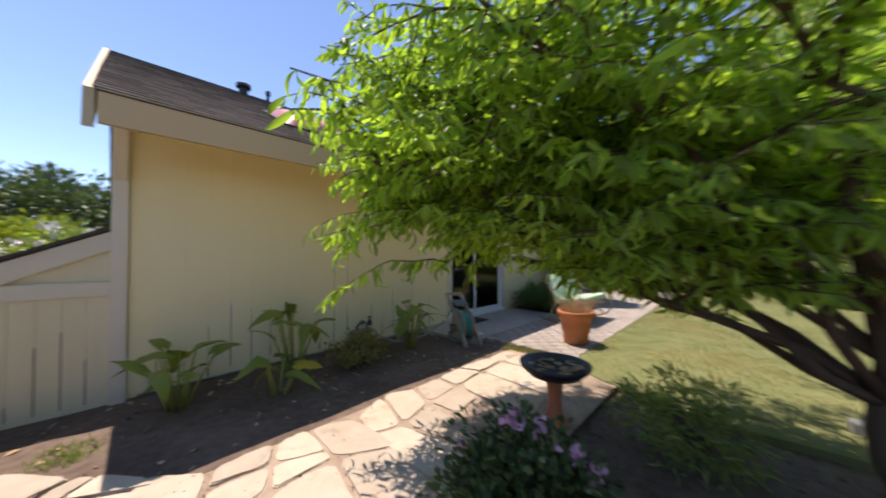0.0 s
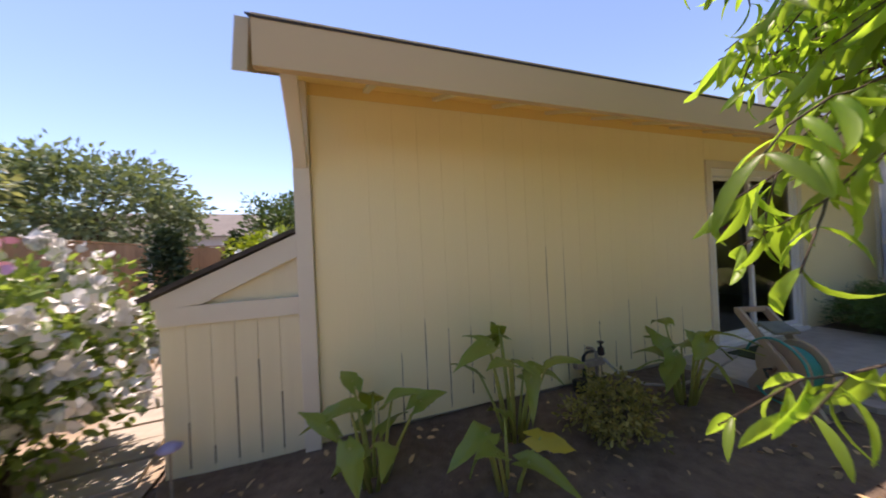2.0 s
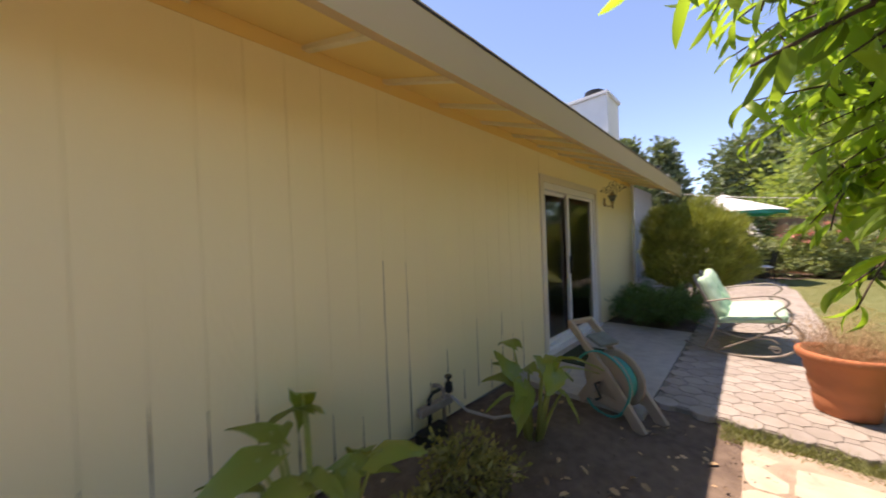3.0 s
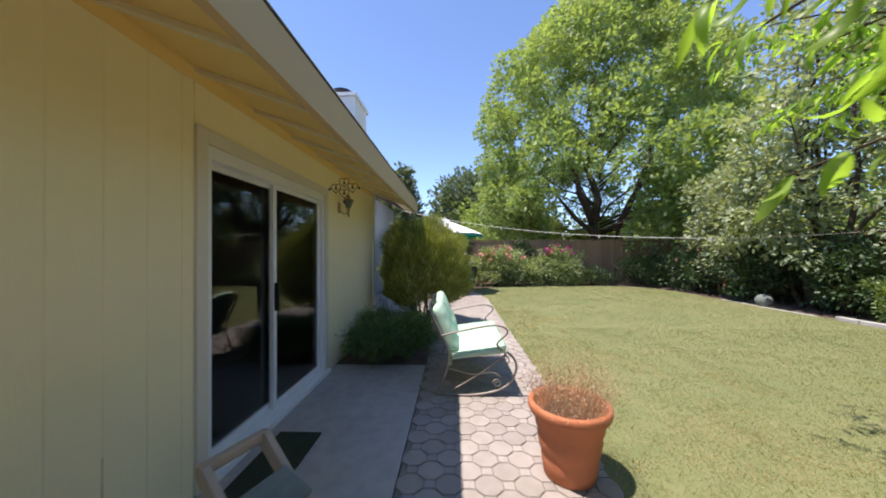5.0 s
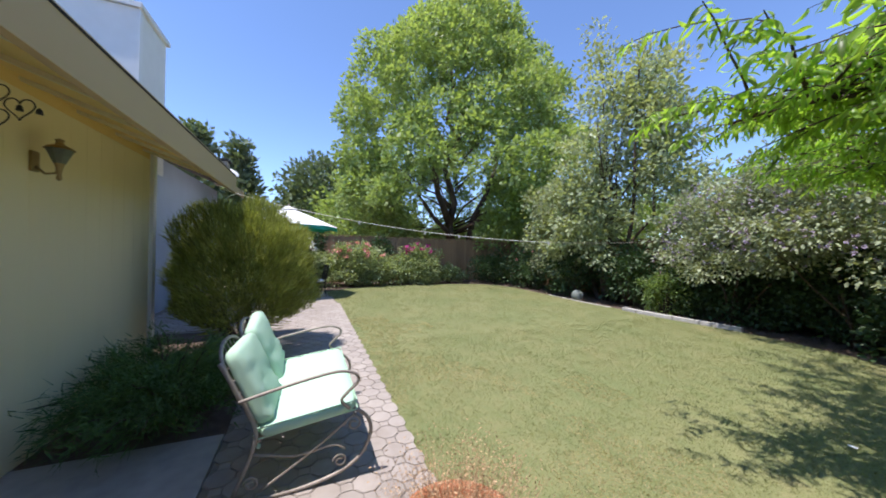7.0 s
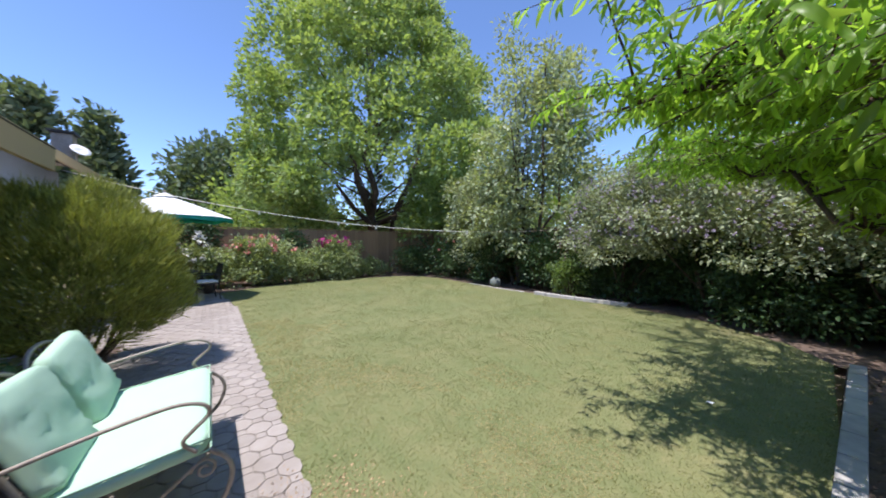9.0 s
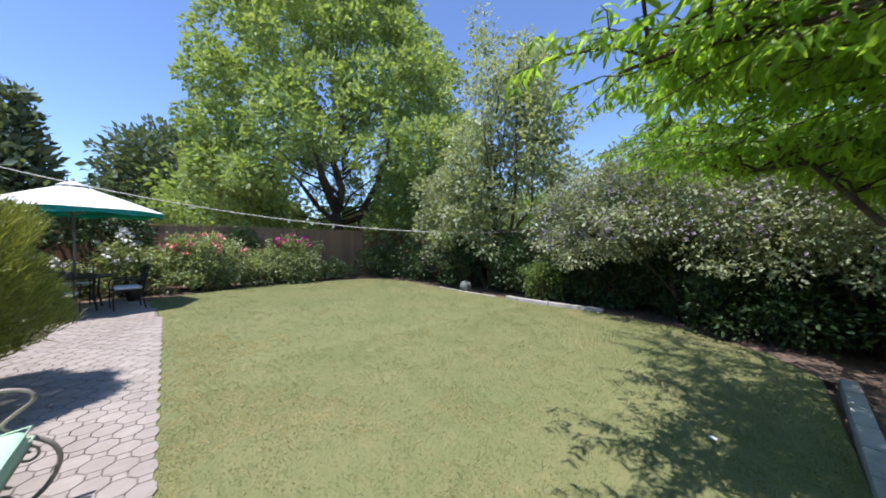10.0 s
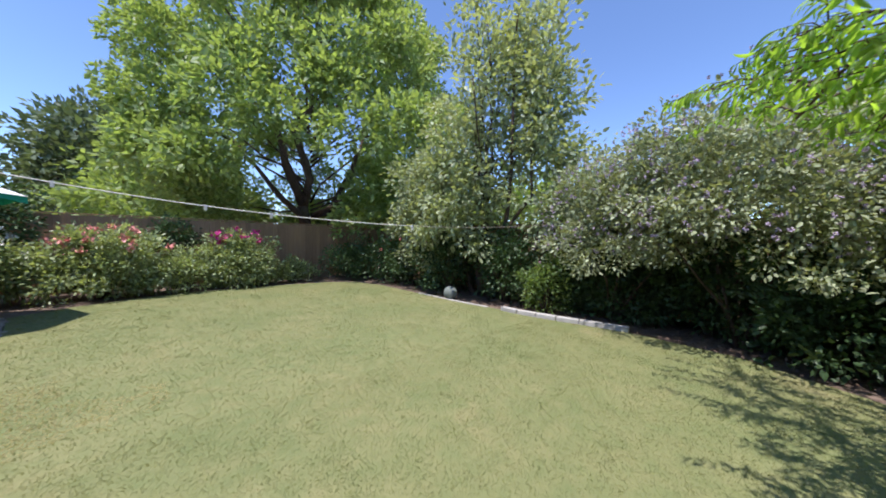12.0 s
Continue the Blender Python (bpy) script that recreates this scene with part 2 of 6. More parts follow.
def tube(bm, pts, radii, sides=8, close=True):
    """A tube along points; radii is one number or one for each point."""
    pts = [Vector(p) for p in pts]
    if not hasattr(radii, "__len__"):
        radii = [radii] * len(pts)
    rings, side = [], None
    for i, p in enumerate(pts):
        d = (pts[min(i + 1, len(pts) - 1)] - pts[max(i - 1, 0)]).normalized()
        if side is None or abs(side.dot(d)) > 0.95:
            side = d.orthogonal()
        side = (side - d * side.dot(d)).normalized()
        up = d.cross(side)
        rings.append([bm.verts.new(p + radii[i] * (math.cos(a) * side + math.sin(a) * up)) for a in (2 * math.pi * k / sides for k in range(sides))])
    for a, b in zip(rings, rings[1:]):
        for k in range(sides):
            bm.faces.new((a[k], a[(k + 1) % sides], b[(k + 1) % sides], b[k]))
    if close:
        bm.faces.new(rings[0][::-1])
        bm.faces.new(rings[-1])
    return bm


def tubed(pts, radii, sides=8):
    return tube(bmesh.new(), pts, radii, sides)


def lathe(profile, sides=28):
    """A turned body from (radius, z) pairs."""
    bm = bmesh.new()
    rings = []
    for r, z in profile:
        rings.append([bm.verts.new((r * math.cos(2 * math.pi * k / sides), r * math.sin(2 * math.pi * k / sides), z)) for k in range(sides)])
    for a, b in zip(rings, rings[1:]):
        for k in range(sides):
            bm.faces.new((a[k], a[(k + 1) % sides], b[(k + 1) % sides], b[k]))
    bm.faces.new(rings[0])
    bm.faces.new(rings[-1])
    return bm


def prism(points, z0, z1, bevel=0.0):
    """An upright prism over a plan outline."""
    bm = bmesh.new()
    low = [bm.verts.new((x, y, z0)) for x, y in points]
    top = [bm.verts.new((x, y, z1)) for x, y in points]
    n = len(points)
    cap = bm.faces.new(top)
    bm.faces.new(low[::-1])
    for k in range(n):
        bm.faces.new((low[k], low[(k + 1) % n], top[(k + 1) % n], top[k]))
    if bevel:
        bmesh.ops.bevel(bm, geom=list(cap.edges), offset=bevel, segments=2, affect="EDGES")
    return bm


def wavy(x0, x1, y0, y1, z, amount, step=0.12, seed=0.0, inside=None):
    """A sheet of ground with small lumps."""
    nx, ny = max(2, int((x1 - x0) / step)), max(2, int((y1 - y0) / step))
    bm = bmesh.new()
    g = [[bm.verts.new((x0 + (x1 - x0) * i / nx, y0 + (y1 - y0) * j / ny, 0)) for j in range(ny + 1)] for i in range(nx + 1)]
    for row in g:
        for v in row:
            v.co.z = z + amount * (noise.noise((v.co.x * 1.3 + seed, v.co.y * 1.3, seed)) + 0.5 * noise.noise((v.co.x * 5, v.co.y * 5, seed)))
    for i in range(nx):
        for j in range(ny):
            c = (g[i][j].co + g[i + 1][j + 1].co) / 2
            if inside is None or inside(c.x, c.y):
                bm.faces.new((g[i][j], g[i + 1][j], g[i + 1][j + 1], g[i][j + 1]))
    bmesh.ops.delete(bm, geom=[v for v in bm.verts if not v.link_faces], context="VERTS")
    return bm


def arrays_mesh(name, verts, tris_or_quads, material, parent=None, label="", smooth=False):
    k = tris_or_quads.shape[1]
    me = bpy.data.meshes.new(name)
    me.vertices.add(len(verts))
    me.vertices.foreach_set("co", verts.astype(np.float32).ravel())
    me.loops.add(tris_or_quads.size)
    me.loops.foreach_set("vertex_index", tris_or_quads.astype(np.int32).ravel())
    me.polygons.add(len(tris_or_quads))
    me.polygons.foreach_set("loop_start", np.arange(0, tris_or_quads.size, k, dtype=np.int32))
    me.update(calc_edges=True)
    me.validate()
    if smooth:
        me.polygons.foreach_set("use_smooth", [True] * len(me.polygons))
    return link_mesh(name, me, material, parent, label)


def sickle(half, arch):
    """A long pointed leaf folded along its midrib, arching over by the given angle."""
    v, f = [], []
    x = z = 0.0
    stations = (0.0, 0.12, 0.3, 0.5, 0.7, 0.87, 1.0)
    for i, u in enumerate(stations):
        if i:
            a = 0.3 - arch * (u + stations[i - 1]) / 2 * 1.25
            x, z = x + (u - stations[i - 1]) * math.cos(a), z + (u - stations[i - 1]) * math.sin(a)
        w = half * math.sin(math.pi * min(1.0, u * 0.93 + 0.04)) ** 0.8 if 0 < u < 1 else 0.006
        v += [(x, w, z + 0.45 * w), (x, 0, z), (x, -w, z + 0.45 * w)]
    for i in range(len(stations) - 1):
        a = 3 * i
        for p, q in ((0, 1), (1, 2)):
            f += [(a + p, a + q, a + 3 + q), (a + p, a + 3 + q, a + 3 + p)]
    return np.array(v), np.array(f)


# leaf outlines: points along a leaf of length 1 in x, folded a little about its middle
LEAF = {
    "diamond": (np.array([(0, 0, 0), (0.45, 0.26, 0.04), (1, 0, -0.08), (0.45, -0.26, 0.04)]), np.array([(0, 1, 2), (0, 2, 3)])),
    "oval": (np.array([(0, 0, 0), (0.3, 0.25, 0.06), (0.75, 0.2, 0.02), (1, 0, -0.12), (0.75, -0.2, 0.02), (0.3, -0.25, 0.06), (0.5, 0, 0)]),
             np.array([(0, 6, 1), (1, 6, 2), (2, 6, 3), (3, 6, 4), (4, 6, 5), (5, 6, 0)])),
    "lance": sickle(0.10, 0.7),
    "sickle": sickle(0.095, 1.6),
    "needle": (np.array([(0, -0.05, 0), (0, 0.05, 0), (1, 0, 0)]), np.array([(0, 1, 2)])),
    "blade": (np.array([(0, -0.03, 0), (0, 0.03, 0), (1, 0, 0)]), np.array([(0, 1, 2)])),
}


def unit(v):
    return v / np.maximum(np.linalg.norm(v, axis=1, keepdims=True), 1e-6)


def leaves(name, shape, pos, direction, size, material, parent=None, label="", flat=0.5, width=1.0):
    """Many leaves in one mesh: each at pos, pointing along direction; flat 1 keeps their faces up."""
    tv, tf = LEAF[shape]
    n = len(pos)
    d = unit(direction)
    up = RNG.normal(size=(n, 3)) * (1 - flat) + np.array([0, 0, flat])
    side = unit(np.cross(up, d))
    nor = np.cross(d, side)
    s = np.broadcast_to(np.asarray(size, float).reshape(-1, 1, 1), (n, 1, 1))
    v = pos[:, None, :] + s * (tv[None, :, 0:1] * d[:, None, :] + width * tv[None, :, 1:2] * side[:, None, :] + tv[None, :, 2:3] * nor[:, None, :])
    f = tf[None] + (np.arange(n) * len(tv))[:, None, None]
    return arrays_mesh(name, v.reshape(-1, 3), f.reshape(-1, 3), material, parent, label)


def cloud(n, centre, radii, hollow=0.5, lump=0.25, seed=0.0, low=-1.0):
    """Points spread in an uneven ellipsoid, more of them near its skin, with their outward ways."""
    d = unit(RNG.normal(size=(n * 2, 3)))
    d = d[d[:, 2] > low][:n]
    r = hollow + (1 - hollow) * RNG.random(len(d)) ** 0.6
    bumps = np.array([1 + lump * (noise.noise(Vector(q) * 2.2 + Vector((seed, 0, seed))) + 0.6 * noise.noise(Vector(q) * 5.5 + Vector((seed, 3, 0)))) for q in d])
    p = d * (r * bumps)[:, None] * np.asarray(radii) + np.asarray(centre)
    return p, d


def clumps(n, per, centre, radii, clump, seed=0.0, low=-0.7, flat=1.0, hollow=0.35):
    """Leaf points gathered in many small clumps through an uneven ellipsoid, leaving gaps."""
    c, out = cloud(n, centre, radii, hollow, 0.35, seed, low)
    size = clump * (0.6 + 0.8 * RNG.random(len(c)))
    off = RNG.normal(size=(len(c), per, 3)) * 0.5
    off = off / np.maximum(1, np.linalg.norm(off, axis=2, keepdims=True))
    p = c[:, None, :] + off * size[:, None, None] * np.array([1, 1, 0.7 * flat])
    d = off * 1.2 + out[:, None, :] * 0.5 + RNG.normal(size=off.shape) * 0.5
    return p.reshape(-1, 3), d.reshape(-1, 3), c


def bent(a, b, bow, n=7, wob=0.05):
    a, b = Vector(a), Vector(b)
    L = (b - a).length
    pts = []
    for i in range(n):
        t = i / (n - 1)
        w = Vector((RNG.normal(), RNG.normal(), RNG.normal())) * wob * L * (0.3 if i in (0, n - 1) else 1) * 0.4
        pts.append(a.lerp(b, t) + Vector(bow) * 4 * t * (1 - t) + (w if i else Vector()))
    return pts


def taper(r0, r1, n):
    return [r0 + (r1 - r0) * i / (n - 1) for i in range(n)]


def in_poly(x, y, poly):
    c = False
    j = len(poly) - 1
    for i in range(len(poly)):
        (xi, yi), (xj, yj) = poly[i], poly[j]
        if (yi > y) != (yj > y) and x < (xj - xi) * (y - yi) / (yj - yi) + xi:
            c = not c
        j = i
    return c

# ---------- ground ----------
bm = wavy(-900, 900, -900, 900, -0.16, 0.02, step=60)
structure("ground", bm, M["earth"], "bare dry earth reaching to the horizon", "ground")
LAWN = [(3.7, 1.82), (12.2, 1.82), (13.2, 1.9), (14.7, 2.1), (15.3, 1.4), (15.7, 0.5), (16.0, -0.6), (15.95, -2.5), (15.75, -4.1), (15.2, -4.9), (14.2, -5.2),
        (10.9, -5.15), (8.5, -5.3), (7.2, -5.5), (5.6, -5.3), (4.4, -4.6), (3.95, -3.9), (3.85, -2.0), (3.8, -0.9), (3.25, -0.3), (3.2, 0.5), (3.45, 1.3)]
structure("lawn_bed", prism(LAWN, -0.2, -0.012), M["lawn"], "short mown lawn turf, green with straw-coloured dry patches", "lawn")


def bed(name, label, x0, x1, y0, y1, z, amount, inside, material="soil", step=0.1):
    structure(name, wavy(x0, x1, y0, y1, z, amount, step, 3.0, inside), M[material], label, "garden bed", smooth=True)


bed("bed_house", "dark mulched garden bed along the yellow wall", -1.0, 4.0, 2.55, 4.5, -0.05, 0.022, None)
bed("bed_path", "dry earth between pale flagstones", -3.2, 3.75, 1.2, 7.5, -0.02, 0.01, lambda x, y: not (x > -1.0 and y > 2.6) and in_poly(x, y, [(-3.2, 1.2), (3.75, 1.2), (3.75, 2.6), (-1.0, 2.6), (-1.0, 7.5), (-3.2, 7.5)]), "earth")
bed("bed_tree", "dark mulch bed under the peach tree", -3.2, 3.85, -7.0, 1.25, -0.07, 0.03, lambda x, y: not in_poly(x, y, LAWN), "soil", 0.14)
bed("bed_side", "shaded mulch bed below the flowering shrubs", 3.8, 17.6, -7.4, -4.0, -0.04, 0.04, lambda x, y: not in_poly(x, y, LAWN), "soil", 0.16)
bed("bed_back", "mulch bed with roses in front of the fence", 13.0, 17.6, -5.4, 3.4, -0.03, 0.03, lambda x, y: x > 14.6 and not in_poly(x, y, LAWN), "soil", 0.16)
bed("bed_bush", "mulch bed round the clipped bush by the wall", 6.55, 10.2, 3.15, 5.7, -0.02, 0.02, lambda x, y: True, "soil", 0.12)

structure("patio_slab", boxed(3.62, 6.58, 3.2, 4.39, -0.15, 0.0, bevel=0.012), M["concrete"], "weathered grey concrete slab outside the sliding door", "patio")

# ---------- house ----------
WALL_Y, BASE, TOP, END = 4.40, -0.02, 2.525, 8.52
DX0, DX1, DZ1 = 4.36, 6.34, 2.262
bm = bmesh.new()
for a, b, c, d in ((0.0, DX0, BASE, TOP), (DX1, END, BASE, TOP), (DX0, DX1, DZ1, TOP)):
    box(bm, a, b, WALL_Y + 0.007, WALL_Y + 0.16, c, d)
wall_south = structure("wall_south", bm, M["siding"], "pale yellow vertical board siding with worn grooves", "wall")
structure("wall_base", boxed(0.0, END, WALL_Y + 0.03, WALL_Y + 0.2, -0.3, BASE), M["concrete"], "concrete footing below the siding", "wall")
bm = bmesh.new()
gable = [(4.42, -0.2), (4.42, 2.6), (8.0, 4.45), (11.6, 2.6), (11.6, -0.2)]
va = [bm.verts.new((-0.05, y, z)) for y, z in gable]
vb = [bm.verts.new((0.07, y, z)) for y, z in gable]
bm.faces.new(va)
bm.faces.new(vb[::-1])
for k in range(5):
    bm.faces.new((va[k], va[(k + 1) % 5], vb[(k + 1) % 5], vb[k]))
structure("wall_west", bm, M["siding"], "pale yellow gable wall", "wall")
# takes the same blue-grey, shade painted in, as the wing
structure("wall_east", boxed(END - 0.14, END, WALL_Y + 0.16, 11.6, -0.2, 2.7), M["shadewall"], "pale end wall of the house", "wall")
structure("wall_north", boxed(0, END, 11.5, 11.6, -0.2, 2.7), M["siding"], "yellow rear wall", "wall")
# plain stand-in room, coloured dark so the panes look into gloom
structure("floor", boxed(0.1, END - 0.15, WALL_Y + 0.2, 11.5, -0.1, 0.05), M["inside"], "interior floor with the room's dimness in its colour", "floor")
structure("ceiling", boxed(0.07, END - 0.14, WALL_Y + 0.16, 11.5, 2.42, 2.5), M["inside"], "interior ceiling with the room's dimness in its colour", "ceiling")
structure("wall_inner", boxed(0.07, END - 0.14, 7.8, 7.9, 0.05, 2.42), M["inside"], "interior wall with the room's dimness in its colour", "wall")

# roof: eave at the south, ridge at y 8.0
SL = 0.51
EY, EZ = 3.552, 2.468


def roof_z(y):
    return EZ + SL * (y - EY)


bm = bmesh.new()
pts = [(EY, EZ), (8.0, roof_z(8.0)), (12.4, EZ), (12.4, EZ - 0.014), (8.0, roof_z(8.0) - 0.04), (EY, EZ - 0.014)]
va = [bm.verts.new((-0.20, y, z)) for y, z in pts]
vb = [bm.verts.new((END + 0.25, y, z)) for y, z in pts]
bm.faces.new(va)
bm.faces.new(vb[::-1])
for k in range(6):
    bm.faces.new((va[k], va[(k + 1) % 6], vb[(k + 1) % 6], vb[k]))
roof = structure("roof", bm, M["shingle"], "dark grey shingled roof", "roof")
sv, sf = [], []
for c in range(35):
    y0 = EY + 0.05 + 0.128 * c
    x = -0.22 - 0.15 * (c % 2)
    while x < END + 0.24:
        w = 0.22 + 0.1 * RNG.random()
        ya, yb = y0 - 0.006 * RNG.random(), y0 + 0.15
        za, zb = roof_z(ya) + 0.013, roof_z(yb) + 0.003
        xa, xb = max(x, -0.22), min(x + w - 0.006, END + 0.25)
        if xb > xa + 0.01:
            i0 = len(sv)
            sv += [(xa, ya, za), (xb, ya, za), (xb, yb, zb), (xa, yb, zb), (xa, ya, za - 0.012), (xb, ya, za - 0.012)]
            sf += [(i0, i0 + 1, i0 + 2, i0 + 3), (i0 + 4, i0 + 5, i0 + 1, i0)]
        x += w
me = bpy.data.meshes.new("shingles")
me.from_pydata(sv, [], sf)
me.update()
tagged(link_mesh("shingles", me, M["shingle"], roof), kind="stuff")
structure("fascia", boxed(-0.19, END + 0.24, 3.555, 3.60, 2.232, 2.480, bevel=0.004), M["fascia"], "tan painted fascia board along the eave", "fascia")
bm = bmesh.new()
pts = [(3.601, 2.345), (4.4, 2.635), (4.4, 2.615), (3.601, 2.325)]
va = [bm.verts.new((-0.1, y, z)) for y, z in pts]
vb = [bm.verts.new((END + 0.23, y, z)) for y, z in pts]
bm.faces.new(va)
bm.faces.new(vb[::-1])
for k in range(4):
    bm.faces.new((va[k], va[(k + 1) % 4], vb[(k + 1) % 4], vb[k]))
structure("soffit", bm, M["soffit"], "yellow painted soffit boards under the eave", "soffit")
# rafter tails under the eave
for i in range(15):
    x = 0.42 + 0.565 * i
    bm = bmesh.new()
    pts = [(3.602, 2.292), (3.602, 2.324), (4.40, 2.613), (4.40, 2.585)]
    va = [bm.verts.new((x - 0.022, y, z)) for y, z in pts]
    vb = [bm.verts.new((x + 0.022, y, z)) for y, z in pts]
    bm.faces.new(va)
    bm.faces.new(vb[::-1])
    for k in range(4):
        bm.faces.new((va[k], va[(k + 1) % 4], vb[(k + 1) % 4], vb[k]))
    part("rafter_tail", bm, M["cream"], wall_south, "pale painted rafter tail")
# boards between the rafters above the wall
structure("frieze", boxed(-0.05, END, WALL_Y + 0.001, WALL_Y + 0.1, TOP + 0.002, 2.80), M["soffit"], "yellow blocking above the siding", "frieze")


def barge(name, y0, z0, y1, z1):
    bm = bmesh.new()
    pts = [(y0 - 0.03, z0 - 0.29), (y0 + 0.06, z0 + 0.02), (y1, z1 + 0.02), (y1, z1 - 0.22)]
    va = [bm.verts.new((-0.265, y, z)) for y, z in pts]
    vb = [bm.verts.new((-0.205, y, z)) for y, z in pts]
    bm.faces.new(va)
    bm.faces.new(vb[::-1])
    for k in range(4):
        bm.faces.new((va[k], va[(k + 1) % 4], vb[(k + 1) % 4], vb[k]))
    structure(name, bm, M["fascia"], "tan barge board along the gable edge", "barge board")


barge("barge_south", 3.55, EZ, 8.0, roof_z(8.0))

post = thing("corner_post", -0.06, 4.37, -0.25, "off-white painted corner post with a knee brace", "post")
part("post", boxed(-0.06, 0.05, -0.025, 0.06, 0, 2.9, bevel=0.006), M["trim"], post)
part("brace", box(bmesh.new(), -0.05, 0.035, -0.042, 0.042, 0, 1.0, bevel=0.006), M["trim"], post).matrix_basis = Matrix.Translation((0, 0.01, 2.24)) @ Matrix.Rotation(radians(55), 4, "X") @ Matrix.Diagonal((1, 1, 0.86, 1))

# ---------- lean-to ----------
lean = thing("lean_to_shed", -0.5, 4.4, -0.06, "low cream board lean-to with a sloping top against the house", "shed")
part("rail", boxed(-0.45, 0.38, -0.022, 0.02, 0.985, 1.11, bevel=0.005), M["trim"], lean, "off-white rail")
bm = bmesh.new()
o = [(-0.47, 1.10), (-0.47, 1.16), (0.38, 1.56), (0.38, 1.40), (-0.2, 1.115)]
va = [bm.verts.new((x, -0.024, z)) for x, z in o]
vb = [bm.verts.new((x, 0.018, z)) for x, z in o]
bm.faces.new(va)
bm.faces.new(vb[::-1])
for k in range(5):
    bm.faces.new((va[k], va[(k + 1) % 5], vb[(k + 1) % 5], vb[k]))
part("rake_board", bm, M["trim"], lean, "off-white sloping rake board")
bm = bmesh.new()
o = [(-0.42, 1.05), (0.38, 1.05), (0.38, 1.48)]
va = [bm.verts.new((x, 0.021, z)) for x, z in o]
vb = [bm.verts.new((x, 0.05, z)) for x, z in o]
bm.faces.new(va)
bm.faces.new(vb[::-1])
for k in range(3):
    bm.faces.new((va[k], va[(k + 1) % 3], vb[(k + 1) % 3], vb[k]))
part("infill_panel", bm, M["cream"], lean)
for i in range(6):
    part("board", boxed(-0.44 + i * 0.137, -0.3045 + i * 0.137, 0.0, 0.025, 0.0, 1.0, bevel=0.004), M["cream"], lean)
part("side_panel", boxed(-0.44, -0.41, 0.03, 2.2, 0, 1.12), M["cream"], lean)
part("roof_sheet", boxed(-0.52, 0.47, -0.05, 2.25, 0, 0.03), M["shingle"], lean, "dark shingle roof").matrix_basis = Matrix.Translation((-0.06, 0, 1.385)) @ Matrix.Rotation(radians(-25.2), 4, "Y") @ Matrix.Translation((0, 0, -0.015))

# ---------- sliding door ----------
door = tagged(thing("door_1", (DX0 + DX1) / 2, WALL_Y, 0.0, "white vinyl sliding glass door with dark reflective panes, closed", "door"), kind="structure")


def dpart(name, x0, x1, y0, y1, z0, z1, material="white", bevel=0.004):
    cx = (DX0 + DX1) / 2
    return part(name, boxed(x0 - cx, x1 - cx, y0, y1, z0, z1, bevel=bevel), M[material], door)


dpart("casing", DX0, DX0 + 0.085, -0.02, 0.02, 0.0, DZ1, "trim")
dpart("casing", DX1 - 0.085, DX1, -0.02, 0.02, 0.0, DZ1, "trim")
dpart("casing", DX0 + 0.086, DX1 - 0.086, -0.02, 0.02, DZ1 - 0.09, DZ1, "trim")
dpart("jamb", DX0 + 0.087, DX0 + 0.13, -0.005, 0.13, 0.02, DZ1 - 0.092)
dpart("jamb", DX1 - 0.13, DX1 - 0.087, -0.005, 0.13, 0.02, DZ1 - 0.092)
dpart("head", DX0 + 0.131, DX1 - 0.131, -0.005, 0.13, 2.085, DZ1 - 0.092)
dpart("sill", DX0 + 0.02, DX1 - 0.02, -0.06, 0.15, 0.0, 0.045)
dpart("track", DX0 + 0.131, DX1 - 0.131, 0.0, 0.13, 0.046, 0.075)
for name, x0, x1, y0 in (("fixed_sash", 4.491, 5.335, 0.075), ("sliding_sash", 5.245, 6.209, 0.03)):
    dpart("stile", x0, x0 + 0.05, y0, y0 + 0.035, 0.076, 2.084)
    dpart("stile", x1 - 0.055, x1, y0, y0 + 0.035, 0.076, 2.084)
    dpart("rail", x0 + 0.051, x1 - 0.056, y0, y0 + 0.035, 0.076, 0.13)
    dpart("rail", x0 + 0.051, x1 - 0.056, y0, y0 + 0.035, 2.045, 2.084)
    g = dpart("pane", x0 + 0.05, x1 - 0.055, y0 + 0.014, y0 + 0.02, 0.129, 2.046, "glass", 0)
    g.visible_shadow = False
dpart("handle", 5.255, 5.28, -0.01, 0.03, 0.95, 1.2, "black", 0.005)

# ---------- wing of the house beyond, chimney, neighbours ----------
# the blue-grey is painted shade on a white wall
structure("wall_wing", boxed(END, 17.3, 5.7, 5.85, -0.2, 3.4), M["shadewall"], "white wall of the rear wing with bluish shade in its colour", "wall")
bm = bmesh.new()
pts = [(4.95, 3.45), (9.0, 5.2), (9.0, 5.1), (4.95, 3.35)]
va = [bm.verts.new((9.3, y, z)) for y, z in pts]
vb = [bm.verts.new((17.5, y, z)) for y, z in pts]
bm.faces.new(va)
bm.faces.new(vb[::-1])
for k in range(4):
    bm.faces.new((va[k], va[(k + 1) % 4], vb[(k + 1) % 4], vb[k]))
structure("roof_wing", bm, M["shingle"], "dark shingled roof of the rear wing", "roof")
structure("fascia_wing", boxed(9.3, 17.5, 4.9, 4.95, 3.25, 3.46), M["fascia"], "brown fascia of the rear wing", "fascia")
structure("corner_trim", boxed(END - 0.02, END + 0.07, 4.36, 4.47, -0.05, 2.6, bevel=0.01), M["white"], "white downpipe at the wall's corner", "downpipe")

